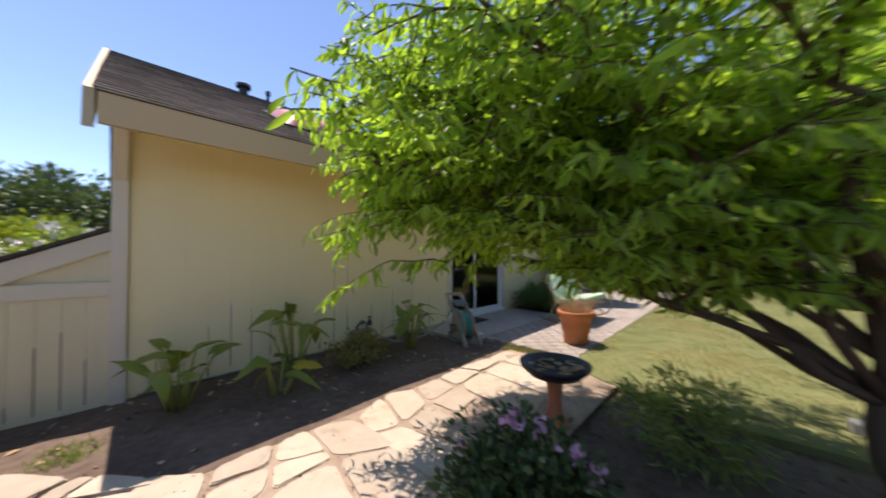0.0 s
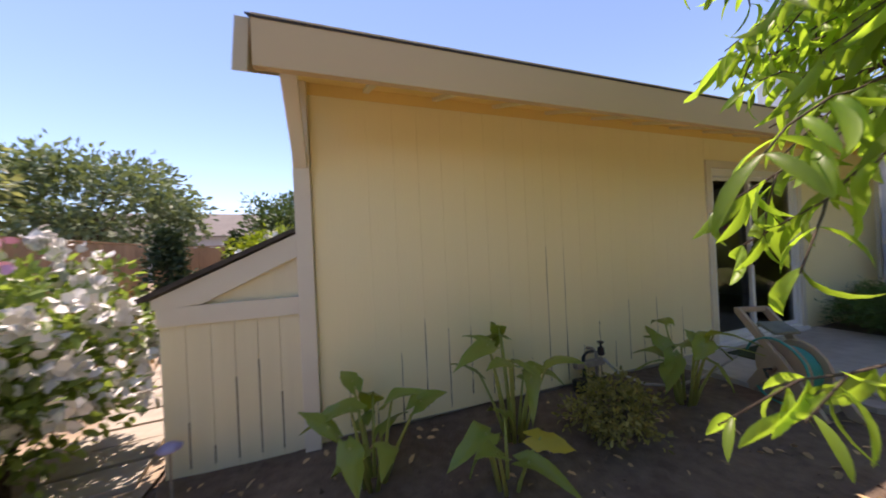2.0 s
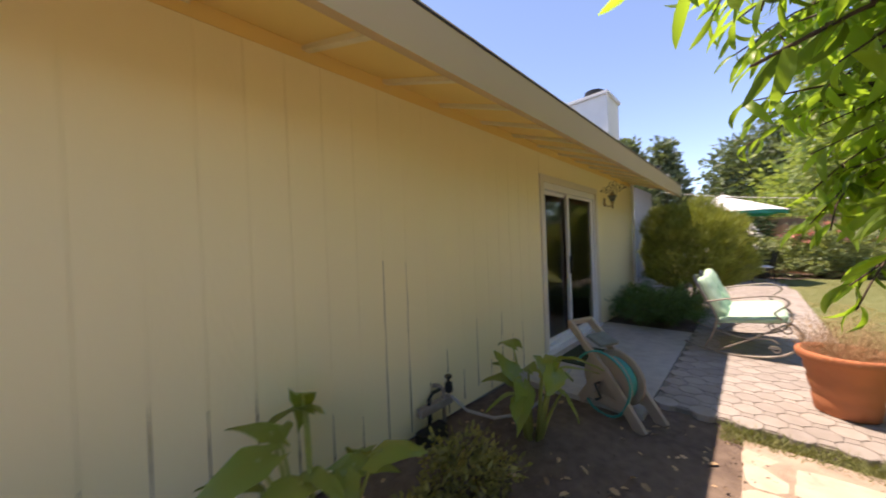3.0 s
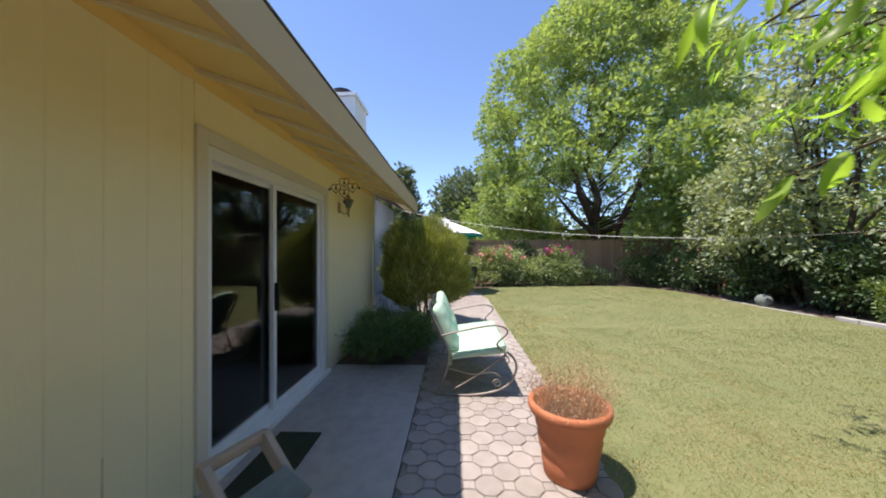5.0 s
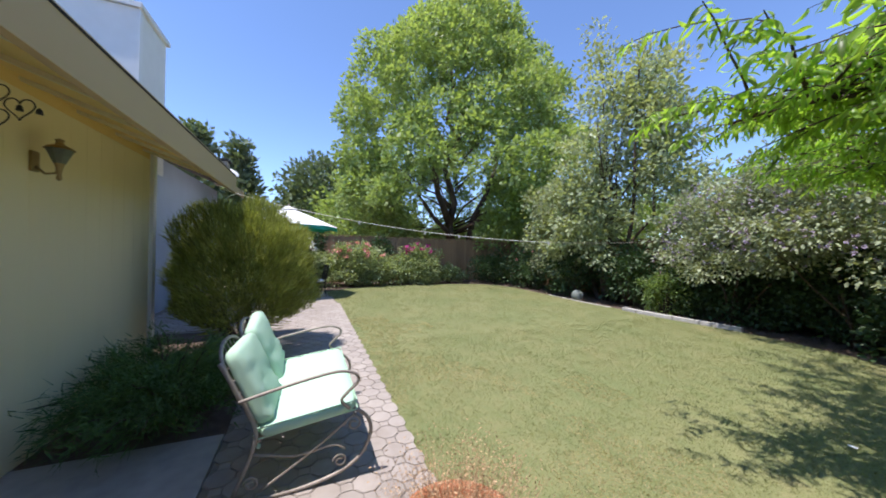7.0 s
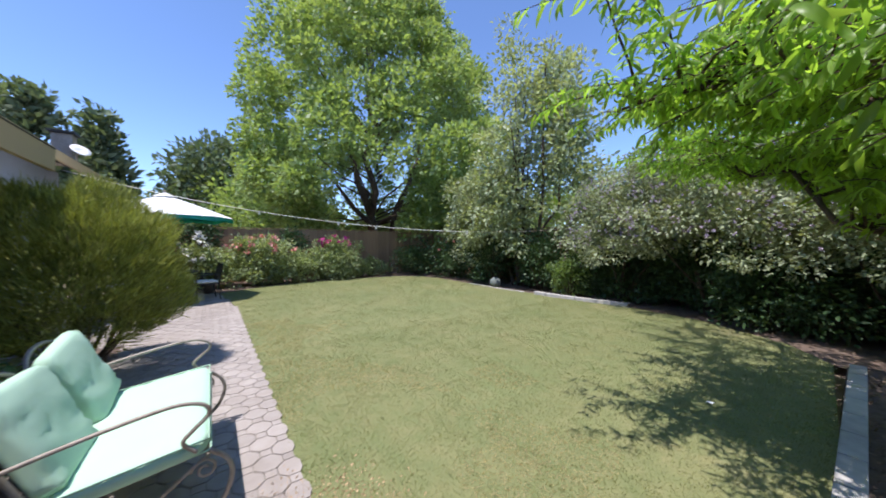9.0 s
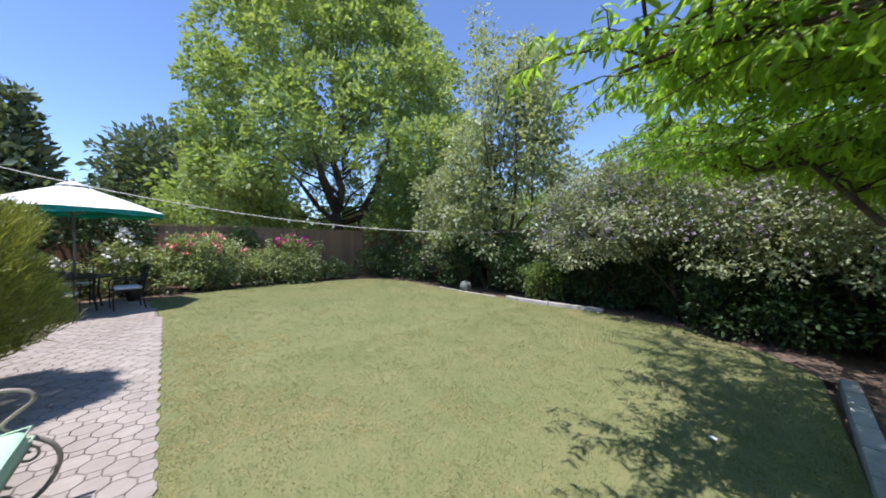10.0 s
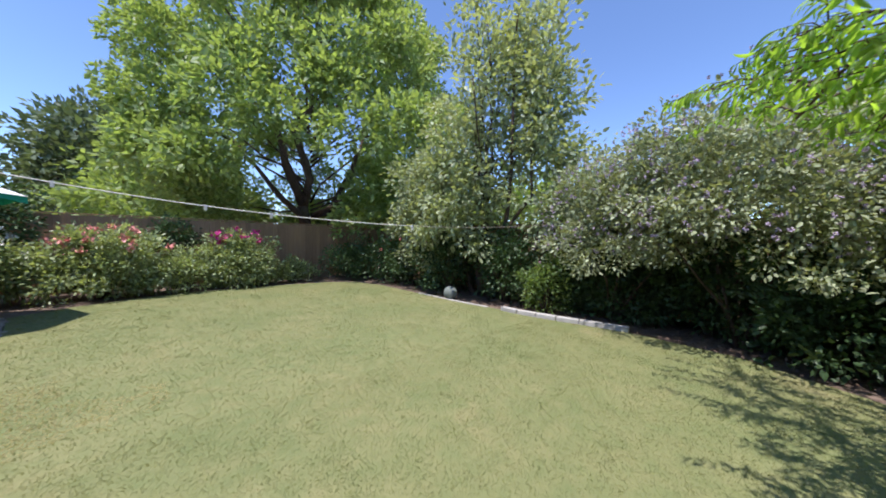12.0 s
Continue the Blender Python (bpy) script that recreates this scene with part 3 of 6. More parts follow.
chim = thing("chimney", 12.1, 6.45, 3.0, "tall white board-clad chimney chase with a dark cap", "chimney")
part("chase", boxed(-0.62, 0.62, -0.75, 0.75, 0.0, 3.0, bevel=0.01), M["chimney"], chim)
part("top_trim", boxed(-0.68, 0.68, -0.81, 0.81, 3.001, 3.1, bevel=0.01), M["chimney"], chim)
part("corner_board", boxed(-0.64, -0.52, -0.775, -0.755, 0.2, 3.0), M["white"], chim)
fl = part("flue", lathe([(0.16, 3.1), (0.16, 3.22)]), M["brass"], chim)
fl.matrix_basis = Matrix.Translation((-0.2, -0.25, 0))
fl = part("cap", lathe([(0.27, 3.2), (0.29, 3.23), (0.29, 3.34), (0.2, 3.38)]), M["black"], chim, "black metal flue cap")
fl.matrix_basis = Matrix.Translation((-0.2, -0.25, 0))

sk = thing("skylight", 1.86, 4.9, roof_z(4.9), "reddish domed acrylic skylight on the roof", "skylight")
sk.matrix_basis = Matrix.Translation((1.86, 4.9, roof_z(4.9) - 0.03)) @ Matrix.Rotation(math.atan(SL), 4, "X") @ Matrix.Scale(0.86, 4)
bm = bmesh.new()
n = 14
g = [[bm.verts.new((-0.52 + 1.04 * i / n, -0.52 + 1.04 * j / n, 0.06 + 0.17 * (max(0.0, (1 - (2 * i / n - 1) ** 4)) * max(0.0, (1 - (2 * j / n - 1) ** 4))) ** 0.6)) for j in range(n + 1)] for i in range(n + 1)]
for i in range(n):
    for j in range(n):
        bm.faces.new((g[i][j], g[i + 1][j], g[i + 1][j + 1], g[i][j + 1]))
part("dome", bm, M["dome"], sk, smooth=True)
for a in ((-0.58, 0.58, -0.58, -0.52), (-0.58, 0.58, 0.52, 0.58), (-0.58, -0.52, -0.519, 0.519), (0.52, 0.58, -0.519, 0.519)):
    part("curb", boxed(*a, -0.04, 0.07, bevel=0.008), M["black"], sk)


def roof_vent(x, y, h, r):
    v = thing("roof_vent", x, y, roof_z(y) - 0.03, "black metal roof vent", "vent", "roof vents")
    part("pipe", lathe([(r * 0.6, 0), (r * 0.6, h * 0.7)], 14), M["black"], v)
    part("hood", lathe([(r, h * 0.65), (r, h * 0.9), (r * 0.7, h)], 14), M["black"], v)


roof_vent(1.65, 7.5, 0.26, 0.13)
roof_vent(2.1, 7.5, 0.28, 0.05)

dish = thing("satellite_dish", 16.9, 5.25, 3.56, "white satellite dish on the wing's roof", "satellite dish", scale=0.7)
part("mast", tubed([(0, 0, 0), (0, 0, 0.45), (-0.05, -0.06, 0.55)], 0.03), M["iron"], dish)
part("arm", tubed([(-0.05, -0.06, 0.5), (-0.3, -0.3, 0.4)], 0.015), M["iron"], dish)
d = part("reflector", lathe([(0.0001, 0.0), (0.15, 0.02), (0.3, 0.09), (0.3, 0.1), (0.15, 0.035), (0.0001, 0.015)], 24), M["white"], dish, smooth=True)
d.matrix_basis = Matrix.Translation((-0.08, -0.1, 0.6)) @ Matrix.Rotation(radians(35), 4, "X") @ Matrix.Rotation(radians(-35), 4, "Y")
stack = thing("brick_flue", 17.2, 5.55, 3.62, "short brown flue on the wing's roof", "chimney")
part("flue_body", boxed(-0.2, 0.2, -0.2, 0.2, 0, 0.85, bevel=0.02), M["iron"], stack)
part("flue_cap", boxed(-0.26, 0.26, -0.26, 0.26, 0.851, 0.93, bevel=0.02), M["black"], stack)


def far_house(x, y, w, d, h, rise, rz, label):
    hs = thing("house", x, y, -0.15, label, "house", rz=rz)
    part("wall", boxed(-w / 2, w / 2, -d / 2, d / 2, 0, h), M["farwall"], hs)
    bm = bmesh.new()
    e = 0.4
    for sgn in (-1, 1):
        pts = [(-w / 2 - e, sgn * (d / 2 + e), h - 0.15), (w / 2 + e, sgn * (d / 2 + e), h - 0.15), (w / 2 + e, 0, h + rise), (-w / 2 - e, 0, h + rise)]
        lo = [bm.verts.new(p) for p in pts]
        hi = [bm.verts.new((p[0], p[1], p[2] + 0.12)) for p in pts]
        bm.faces.new(lo)
        bm.faces.new(hi)
        for k in range(4):
            bm.faces.new((lo[k], lo[(k + 1) % 4], hi[(k + 1) % 4], hi[k]))
    part("roof", bm, M["darkroof"], hs, "grey shingle roof")
    for sgn in (-1, 1):
        bm = bmesh.new()
        v = [bm.verts.new((sgn * w / 2, -d / 2, h)), bm.verts.new((sgn * w / 2, d / 2, h)), bm.verts.new((sgn * w / 2, 0, h + rise - 0.05))]
        bm.faces.new(v)
        part("gable", bm, M["farwall"], hs)
    for k in range(3):
        win = part("window", boxed(-w / 2 + 1 + k * w / 3, -w / 2 + 2.2 + k * w / 3, -d / 2 - 0.03, -d / 2 + 0.05, h - 1.6, h - 0.5), M["white"], hs)
        part("pane", boxed(-w / 2 + 1.1 + k * w / 3, -w / 2 + 2.1 + k * w / 3, -d / 2 - 0.05, -d / 2 - 0.031, h - 1.5, h - 0.6), M["black"], win)
    return hs


far_house(-12.5, 37, 13, 8, 3.6, 2.2, 8, "pale grey two-slope neighbouring house behind the fence")

# ---------- fences ----------


def fence(name, x0, y0, x1, y1, h, label, pieces=True):
    f = tagged(thing(name, x0, y0, -0.1, label, "fence", rz=math.degrees(math.atan2(y1 - y0, x1 - x0))), kind="structure")
    L = math.hypot(x1 - x0, y1 - y0)
    n = int(L / 0.1405)
    me = bpy.data.meshes.new("picket")
    bm = boxed(0, 0.14, -0.01, 0.01, 0, h, bevel=0)
    bm.to_mesh(me)
    bm.free()
    me.materials.append(M["fence"])
    for k in range(n):
        p = new("picket", me)
        p.parent = f
        p.matrix_basis = pose(k * 0.1405, 0.006 * math.sin(k * 5.1), 0.012 * math.sin(k * 2.3), 0, 0.1 * math.sin(k * 1.7), 0)
    for z in (0.35, h - 0.35):
        part("rail", boxed(0, L, 0.02, 0.06, z, z + 0.09), M["fence"], f)
    k = 0.0
    while k < L:
        part("post", boxed(k, k + 0.09, 0.02, 0.11, 0, h + 0.02), M["fence"], f)
        k += 2.4
    part("cap", boxed(0, L, -0.03, 0.09, h + 0.021, h + 0.05), M["fence"], f)
    return f


fence("fence_east", 17.6, 5.7, 17.6, -7.4, 2.05, "weathered brown wooden board fence behind the roses")
fence("fence_south", 17.5, -7.4, -6.0, -7.4, 2.05, "weathered brown wooden board fence behind the shrubs")
fence("fence_west", -5.0, -7.3, -5.0, 13.4, 1.95, "reddish brown wooden board fence")
fence("fence_north", -4.9, 13.5, 0.5, 13.5, 1.85, "brown wooden board fence behind cypresses")

# ---------- kerbs ----------


def kerb(pts, w=0.13, h=0.07):
    for (x0, y0), (x1, y1) in zip(pts, pts[1:]):
        k = thing("kerb_block", x0, y0, -0.1, "pale concrete edging block beside the lawn", "kerb", "lawn edging", rz=math.degrees(math.atan2(y1 - y0, x1 - x0)))
        L = math.hypot(x1 - x0, y1 - y0)
        part("block", boxed(0.005, L - 0.005, -w, 0.0, 0, h + 0.1, bevel=0.015), M["kerb"], k)


kerb([(3.83, -0.3 - 0.44 * i) for i in range(9)], 0.13)
kerb([(9.4, -5.3), (9.0, -5.28), (8.6, -5.32), (8.2, -5.37), (7.8, -5.45), (7.4, -5.52), (7.0, -5.58)])
kerb([(12.2, -5.25), (11.8, -5.25), (11.4, -5.24), (11.0, -5.22), (10.6, -5.22), (10.2, -5.25), (9.8, -5.28)], 0.1, 0.0)

# ---------- trees and shrubs ----------


def tree(name, x, y, label, category, trunk, crown_parts, group=""):
    """trunk: list of (points, r0, r1); crown_parts: (part name, leaf shape, points, ways, size, material, flat)."""
    t = thing(name, x, y, -0.1, label, category, group)
    bm = bmesh.new()
    for pts, r0, r1 in trunk:
        tube(bm, pts, taper(r0, r1, len(pts)), 8)
    if trunk:
        part("trunk", bm, M["bark"], t, smooth=True)
    for nm, shape, p, d, size, material, flat in crown_parts:
        tagged(leaves(nm, shape, p, d, size * (0.7 + 0.6 * RNG.random(len(p))), M[material], t, "", flat), kind="stuff")
    return t


def crown_limbs(c, fork, count, r0):
    out = []
    for k in range(min(count, len(c))):
        out.append((bent(fork, c[k * (len(c) // max(1, count))], (0, 0, 0.06 * np.linalg.norm(c[k] - np.array(fork))), 6), r0, 0.012))
    return out


# big ash-like tree behind the fence: billowing lobes of fine leaves round forked limbs
def lobes(centres, radii, per):
    """Leaf points over the skins of many rounded lobes, with their ways."""
    P, D = [], []
    for c, r in zip(centres, radii):
        n = int(per * r * r)
        d = unit(RNG.normal(size=(n * 2, 3)))
        d = d[d[:, 2] > -0.55][:n]
        bump = np.array([1 + 0.42 * noise.noise(Vector(q) * 2.6 + Vector(c)) + 0.25 * noise.noise(Vector(q) * 7.0 + Vector(c)) for q in d])
        rr = r * bump * (0.72 + 0.28 * RNG.random(len(d)) ** 0.5)
        P.append(np.asarray(c) + d * rr[:, None] * np.array([1, 1, 0.82]))
        D.append(d * 0.8 + RNG.normal(size=d.shape) * 0.6 + np.array([0, 0, -0.15]))
    return np.vstack(P), np.vstack(D)


def crown_radius(z):
    return float(np.interp(z, (2.6, 4.5, 7.0, 9.5, 12.0, 14.5, 16.2, 17.2), (6.6, 8.0, 8.6, 8.2, 6.8, 4.9, 3.0, 1.2)))


lc, lr = [], []
for k in range(190):
    z = 2.2 + 14.2 * ((k + 0.5) / 190) ** 1.25
    a = k * 2.399963 + 0.35 * RNG.normal()
    r = 0.75 + 0.75 * RNG.random()
    reach = max(0.3, crown_radius(z) * (0.84 + 0.3 * noise.noise((math.cos(a) * 1.7, math.sin(a) * 1.7, z * 0.45))) - r * 0.55)
    if z < 4.6 and math.cos(a - 2.72) > 0.9:
        continue
    lc.append((reach * math.cos(a), reach * math.sin(a), z))
    lr.append(r)
p1, d1 = lobes(lc, lr, 480)
lc = [Vector(c) for c in lc]
tr = [(bent((0, 0, 0), (0.2, 0.5, 3.2), (0, 0, 0), 5), 0.36, 0.28), (bent((0.4, -0.8, 0), (0.3, -1.2, 3.4), (0, 0, 0), 5), 0.3, 0.24),
      (bent((0.2, 0.5, 3.2), (-0.5, 2.4, 8.5), (0, 0.3, 0), 7), 0.26, 0.08), (bent((0.2, 0.5, 3.2), (0.8, 0.3, 13.5), (0, 0, 0), 7), 0.24, 0.06),
      (bent((0.3, -1.2, 3.4), (0.2, -3.2, 9.0), (0, -0.3, 0), 7), 0.22, 0.06), (bent((0.1, 0.4, 2.2), (-1.0, 3.4, 5.0), (0, 0.2, 0.3), 7), 0.18, 0.05)]
for k in range(0, len(lc), 5):
    c = lc[k]
    tr.append((bent((0.3, 0.1, max(2.6, c.z * 0.62)), c, (0, 0, 0.35), 6), 0.06, 0.012))
tree("shade_tree", 22.0, -6.3, "tall spreading shade tree with light green leaves behind the fence", "tree", tr,
     [("crown", "diamond", p1, d1, 0.24, "broad", 0.55)])

# tall slender tree with greyish leaves at the lawn's side
p1, d1, c1 = clumps(90, 75, (0, 0, 5.0), (1.35, 1.6, 3.9), 0.5, 7.0, -0.9, hollow=0.15)
p2, d2, c2 = clumps(26, 70, (-1.0, -0.3, 6.2), (0.55, 0.6, 2.6), 0.36, 9.0, -0.9, hollow=0.1)
p3, d3, c3 = clumps(40, 80, (1.9, 0.0, 3.4), (1.4, 1.4, 2.4), 0.55, 2.0, -0.9, hollow=0.2)
p4, d4, c4 = clumps(52, 75, (-1.75, -0.2, 4.4), (0.75, 0.8, 2.9), 0.42, 5.0, -0.9, hollow=0.15)
p5, d5, c5 = clumps(40, 75, (0.5, 0.9, 2.6), (1.3, 0.7, 1.6), 0.45, 6.0, -0.9, hollow=0.2)
p3, d3 = np.vstack([p3, p4, p5]), np.vstack([d3, d4, d5])
tr = [(bent((-0.4, 0, 0), (-1.8, -0.2, 6.6), (-0.3, 0, 0), 8), 0.06, 0.015), (bent((0, 0, 0), (0, 0, 7.6), (0.1, 0, 0), 8), 0.11, 0.02), (bent((-0.2, 0, 0), (-1.0, -0.3, 8.2), (-0.3, 0, 0), 8), 0.07, 0.015), (bent((0.2, 0.1, 0), (2.0, 0, 5.2), (0.2, 0, 0.3), 8), 0.07, 0.015)]
tree("slender_tree", 10.9, -6.4, "slender upright tree with small silvery green leaves", "tree",
     tr + crown_limbs(c1, (0, 0, 2.2), 22, 0.03), [("crown", "oval", np.vstack([p1, p2, p3]), np.vstack([d1, d2, d3]), 0.14, "silver", 0.6)])


def shrub(name, x, y, radii, zc, n, per, clump, leaf, size, shape, label, category="shrub", flowers=None, seed=0.0, stems=8, low=-0.8, hollow=0.28, flat=0.3, group=""):
    p, d, c = clumps(n, per, (0, 0, zc), radii, clump, seed, low, hollow=hollow)
    ok = p[:, 2] > 0.12
    tr = [((0.05 * math.cos(k), 0.05 * math.sin(k), 0), c[k * (len(c) // stems)]) for k in range(stems)]
    t = tree(name, x, y, label, category, [(bent(a, b, (0, 0, 0.15), 5), 0.025, 0.006) for a, b in tr], [("foliage", shape, p[ok], d[ok], size, leaf, flat)], group)
    for nm, material, count, fs, zone in flowers or ():
        q, dq = cloud(count * 3, (0, 0, zc), np.asarray(radii) * 1.05, 0.93, 0.3, seed, zone)
        q, dq = q[:count], dq[:count]
        k = 14
        pp = np.repeat(q, k, 0) + RNG.normal(size=(len(q) * k, 3)) * fs * 0.2
        dd = np.repeat(dq, k, 0) * 0.6 + RNG.normal(size=(len(q) * k, 3))
        tagged(leaves(nm, "oval", pp, dd, np.full(len(pp), fs * 0.5), M[material], t, "", 0.2, 1.6), kind="stuff")
    return t


# purple-flowered bank of shrubs along the south fence
shrub("flowering_shrub", 5.6, -6.0, (1.85, 1.5, 1.75), 2.25, 320, 95, 0.30, "grey", 0.072, "oval", "large arching shrub with grey-green leaves and purple flowers", flowers=[("blossom", "purple", 900, 0.045, -0.3)], seed=11, low=-0.6)
shrub("flowering_shrub", 7.4, -6.25, (1.45, 1.25, 1.5), 1.9, 230, 95, 0.28, "grey", 0.072, "oval", "large arching shrub with grey-green leaves and purple flowers", flowers=[("blossom", "purple", 550, 0.045, -0.3)], seed=12, low=-0.6)
shrub("flowering_shrub", 3.3, -5.7, (1.65, 1.4, 1.8), 2.1, 270, 90, 0.30, "grey", 0.072, "oval", "tall arching shrub with grey-green leaves and purple flowers", flowers=[("blossom", "purple", 420, 0.045, -0.3)], seed=13, low=-0.6)
# dark-leaved filler, added to give the deep shade under the arching shrubs
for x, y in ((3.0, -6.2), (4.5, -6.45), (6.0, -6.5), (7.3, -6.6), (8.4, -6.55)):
    shrub("dark_shrub", x, y, (1.0, 0.6, 1.0), 0.85, 120, 60, 0.3, "dark", 0.085, "oval", "dark leaves added below the flowering shrubs to stand for their shade", seed=94 + x, group="undergrowth below the shrubs")
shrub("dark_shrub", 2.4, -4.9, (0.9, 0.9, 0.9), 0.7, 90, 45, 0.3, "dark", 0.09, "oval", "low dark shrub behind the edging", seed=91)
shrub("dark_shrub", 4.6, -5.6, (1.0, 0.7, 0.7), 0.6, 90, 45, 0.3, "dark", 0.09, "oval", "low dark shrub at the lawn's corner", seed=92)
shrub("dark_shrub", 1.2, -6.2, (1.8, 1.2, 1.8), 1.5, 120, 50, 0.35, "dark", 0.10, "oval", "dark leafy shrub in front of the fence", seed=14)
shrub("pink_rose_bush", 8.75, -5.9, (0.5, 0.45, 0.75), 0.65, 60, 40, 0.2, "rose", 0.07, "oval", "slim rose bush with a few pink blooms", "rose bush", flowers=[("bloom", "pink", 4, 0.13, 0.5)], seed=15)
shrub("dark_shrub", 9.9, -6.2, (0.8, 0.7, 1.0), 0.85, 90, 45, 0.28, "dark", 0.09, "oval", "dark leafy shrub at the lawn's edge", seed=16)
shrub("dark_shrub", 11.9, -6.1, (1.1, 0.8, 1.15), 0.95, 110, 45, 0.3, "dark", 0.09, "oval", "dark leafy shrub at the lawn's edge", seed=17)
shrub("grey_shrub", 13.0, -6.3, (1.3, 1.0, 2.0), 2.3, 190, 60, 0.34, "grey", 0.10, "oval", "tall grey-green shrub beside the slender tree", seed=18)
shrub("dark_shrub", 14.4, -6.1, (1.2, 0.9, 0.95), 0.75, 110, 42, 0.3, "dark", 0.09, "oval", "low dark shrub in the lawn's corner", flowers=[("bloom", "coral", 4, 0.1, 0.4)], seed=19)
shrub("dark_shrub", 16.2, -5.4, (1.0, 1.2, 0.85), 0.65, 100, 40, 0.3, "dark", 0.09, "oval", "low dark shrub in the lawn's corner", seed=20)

# roses along the back fence
shrub("rose_bush", 16.2, 1.0, (0.75, 1.15, 0.92), 0.8, 200, 60, 0.24, "rosegrey", 0.085, "oval", "full rose bush with coral pink blooms", "rose bush", [("bloom", "coral", 24, 0.17, 0.3)], 21)
shrub("rose_bush", 16.3, -0.5, (0.6, 0.75, 0.68), 0.6, 80, 44, 0.22, "rosegrey", 0.085, "oval", "low rose bush out of bloom", "rose bush", None, 22)
shrub("rose_bush", 16.4, -1.75, (0.65, 0.85, 0.95), 0.78, 150, 60, 0.24, "rosegrey", 0.085, "oval", "rose bush with magenta blooms on top", "rose bush", [("bloom", "magenta", 9, 0.2, 0.75)], 23)
shrub("rose_bush", 16.6, -3.3, (0.5, 0.8, 0.45), 0.4, 60, 40, 0.2, "rosegrey", 0.08, "oval", "low rose bush with fine leaves", "rose bush", None, 24)
shrub("rose_bush", 16.2, 2.6, (0.5, 0.55, 0.95), 0.85, 80, 40, 0.22, "rosegrey", 0.085, "oval", "tall rose bush with white blooms", "rose bush", [("bloom", "whitepetal", 22, 0.16, 0.2)], 25)
shrub("rose_bush", 16.2, 4.0, (0.6, 0.9, 0.6), 0.5, 80, 40, 0.22, "rosegrey", 0.085, "oval", "rose bush with pale pink and white blooms", "rose bush", [("bloom", "whitepetal", 26, 0.15, 0.2)], 26)
shrub("climber", 17.2, -0.3, (0.25, 0.5, 0.6), 1.5, 40, 40, 0.2, "dark", 0.08, "oval", "dark climber on the fence", "climber", None, 27)
shrub("dark_shrub", 16.8, 3.4, (0.6, 1.6, 1.0), 1.9, 100, 45, 0.3, "dark", 0.1, "oval", "dark overgrown shrub against the fence", "shrub", None, 28)


def far_tree(name, x, y, radii, zc, n, leaf, label, seed, size=0.34, clump=1.0, per=70):
    p, d, c = clumps(n, per, (0, 0, zc), radii, clump, seed, -0.8, hollow=0.35)
    tree(name, x, y, label, "tree", [(bent((0, 0, 0), (0, 0, zc), (0.1, 0, 0), 5), 0.25, 0.1)] + crown_limbs(c, (0, 0, zc * 0.55), 6, 0.08), [("crown", "diamond", p, d, size, leaf, 0.35)])


for k in range(9):
    far_tree("far_hedge", 44 + 3 * math.sin(k * 2.0), -34 + 6.5 * k, (3.0, 4.2, 2.6 + 0.8 * math.sin(k * 1.7)), 2.4, 55, ("hazy", "broad")[k % 2], "distant garden trees beyond the neighbours' fences", 80 + k, 0.5, 1.3, 60)
far_tree("far_tree", 33, 2.4, (2.7, 2.7, 3.3), 5.8, 90, "hazy", "dark green tree far behind the fence", 31, 0.4)
far_tree("far_tree", 30, -0.5, (3.5, 3.5, 2.4), 3.6, 70, "broad", "olive green tree behind the fence", 32, 0.36)
far_tree("far_tree", 28, -15, (4.5, 4.5, 4.0), 4.5, 100, "broad", "leafy tree behind the shade tree", 33, 0.38)
far_tree("far_tree", 20, -13, (4.0, 3.0, 2.6), 3.0, 90, "hazy", "leafy hedge tree beyond the fence", 34, 0.34)
far_tree("far_tree", 12, -12, (4.5, 2.2, 2.0), 2.4, 80, "broad", "bright green tree beyond the side fence", 35, 0.3)
far_tree("far_tree", 5, -12, (5.0, 2.2, 2.2), 2.6, 80, "broad", "bright green tree beyond the side fence", 36, 0.3)
far_tree("far_tree", 26, -1.5, (3, 4, 1.9), 2.6, 70, "broad", "yellow-green shrubbery behind the fence", 37, 0.3)
far_tree("far_tree", -13, 14, (3.2, 4.0, 3.2), 4.0, 110, "grey", "grey-green tree beyond the west fence", 38, 0.3)
far_tree("far_tree", -9.8, 20, (3.4, 3.4, 2.8), 3.9, 120, "hazy", "grey-green tree beyond the west fence", 39, 0.3)
far_tree("far_tree", -2.0, 24, (2.6, 2.6, 2.2), 3.0, 80, "dark", "round dark tree behind the lean-to", 40, 0.3)


def conifer(x, y, h, r, n, label, seed, leaf="hazy", size=0.3, per=30):
    zz = RNG.random(n) ** 1.4
    a = RNG.random(n) * 2 * math.pi
    rr = r * (1 - zz) * (0.55 + 0.45 * RNG.random(n)) + 0.05 * r
    c = np.stack([rr * np.cos(a), rr * np.sin(a), 0.06 * h + zz * h * 0.94], 1)
    off = RNG.normal(size=(n, per, 3)) * r * 0.16
    p = (c[:, None] + off).reshape(-1, 3)
    d = (np.stack([np.cos(a), np.sin(a), np.full(n, 0.5)], 1)[:, None] + RNG.normal(size=off.shape) * 0.5).reshape(-1, 3)
    tree("conifer", x, y, label, "tree", [([(0, 0, 0), (0, 0, h * 0.5), (0, 0, h)], 0.03 * h, 0.01)], [("crown", "diamond", p, d, size, leaf, 0.2)])


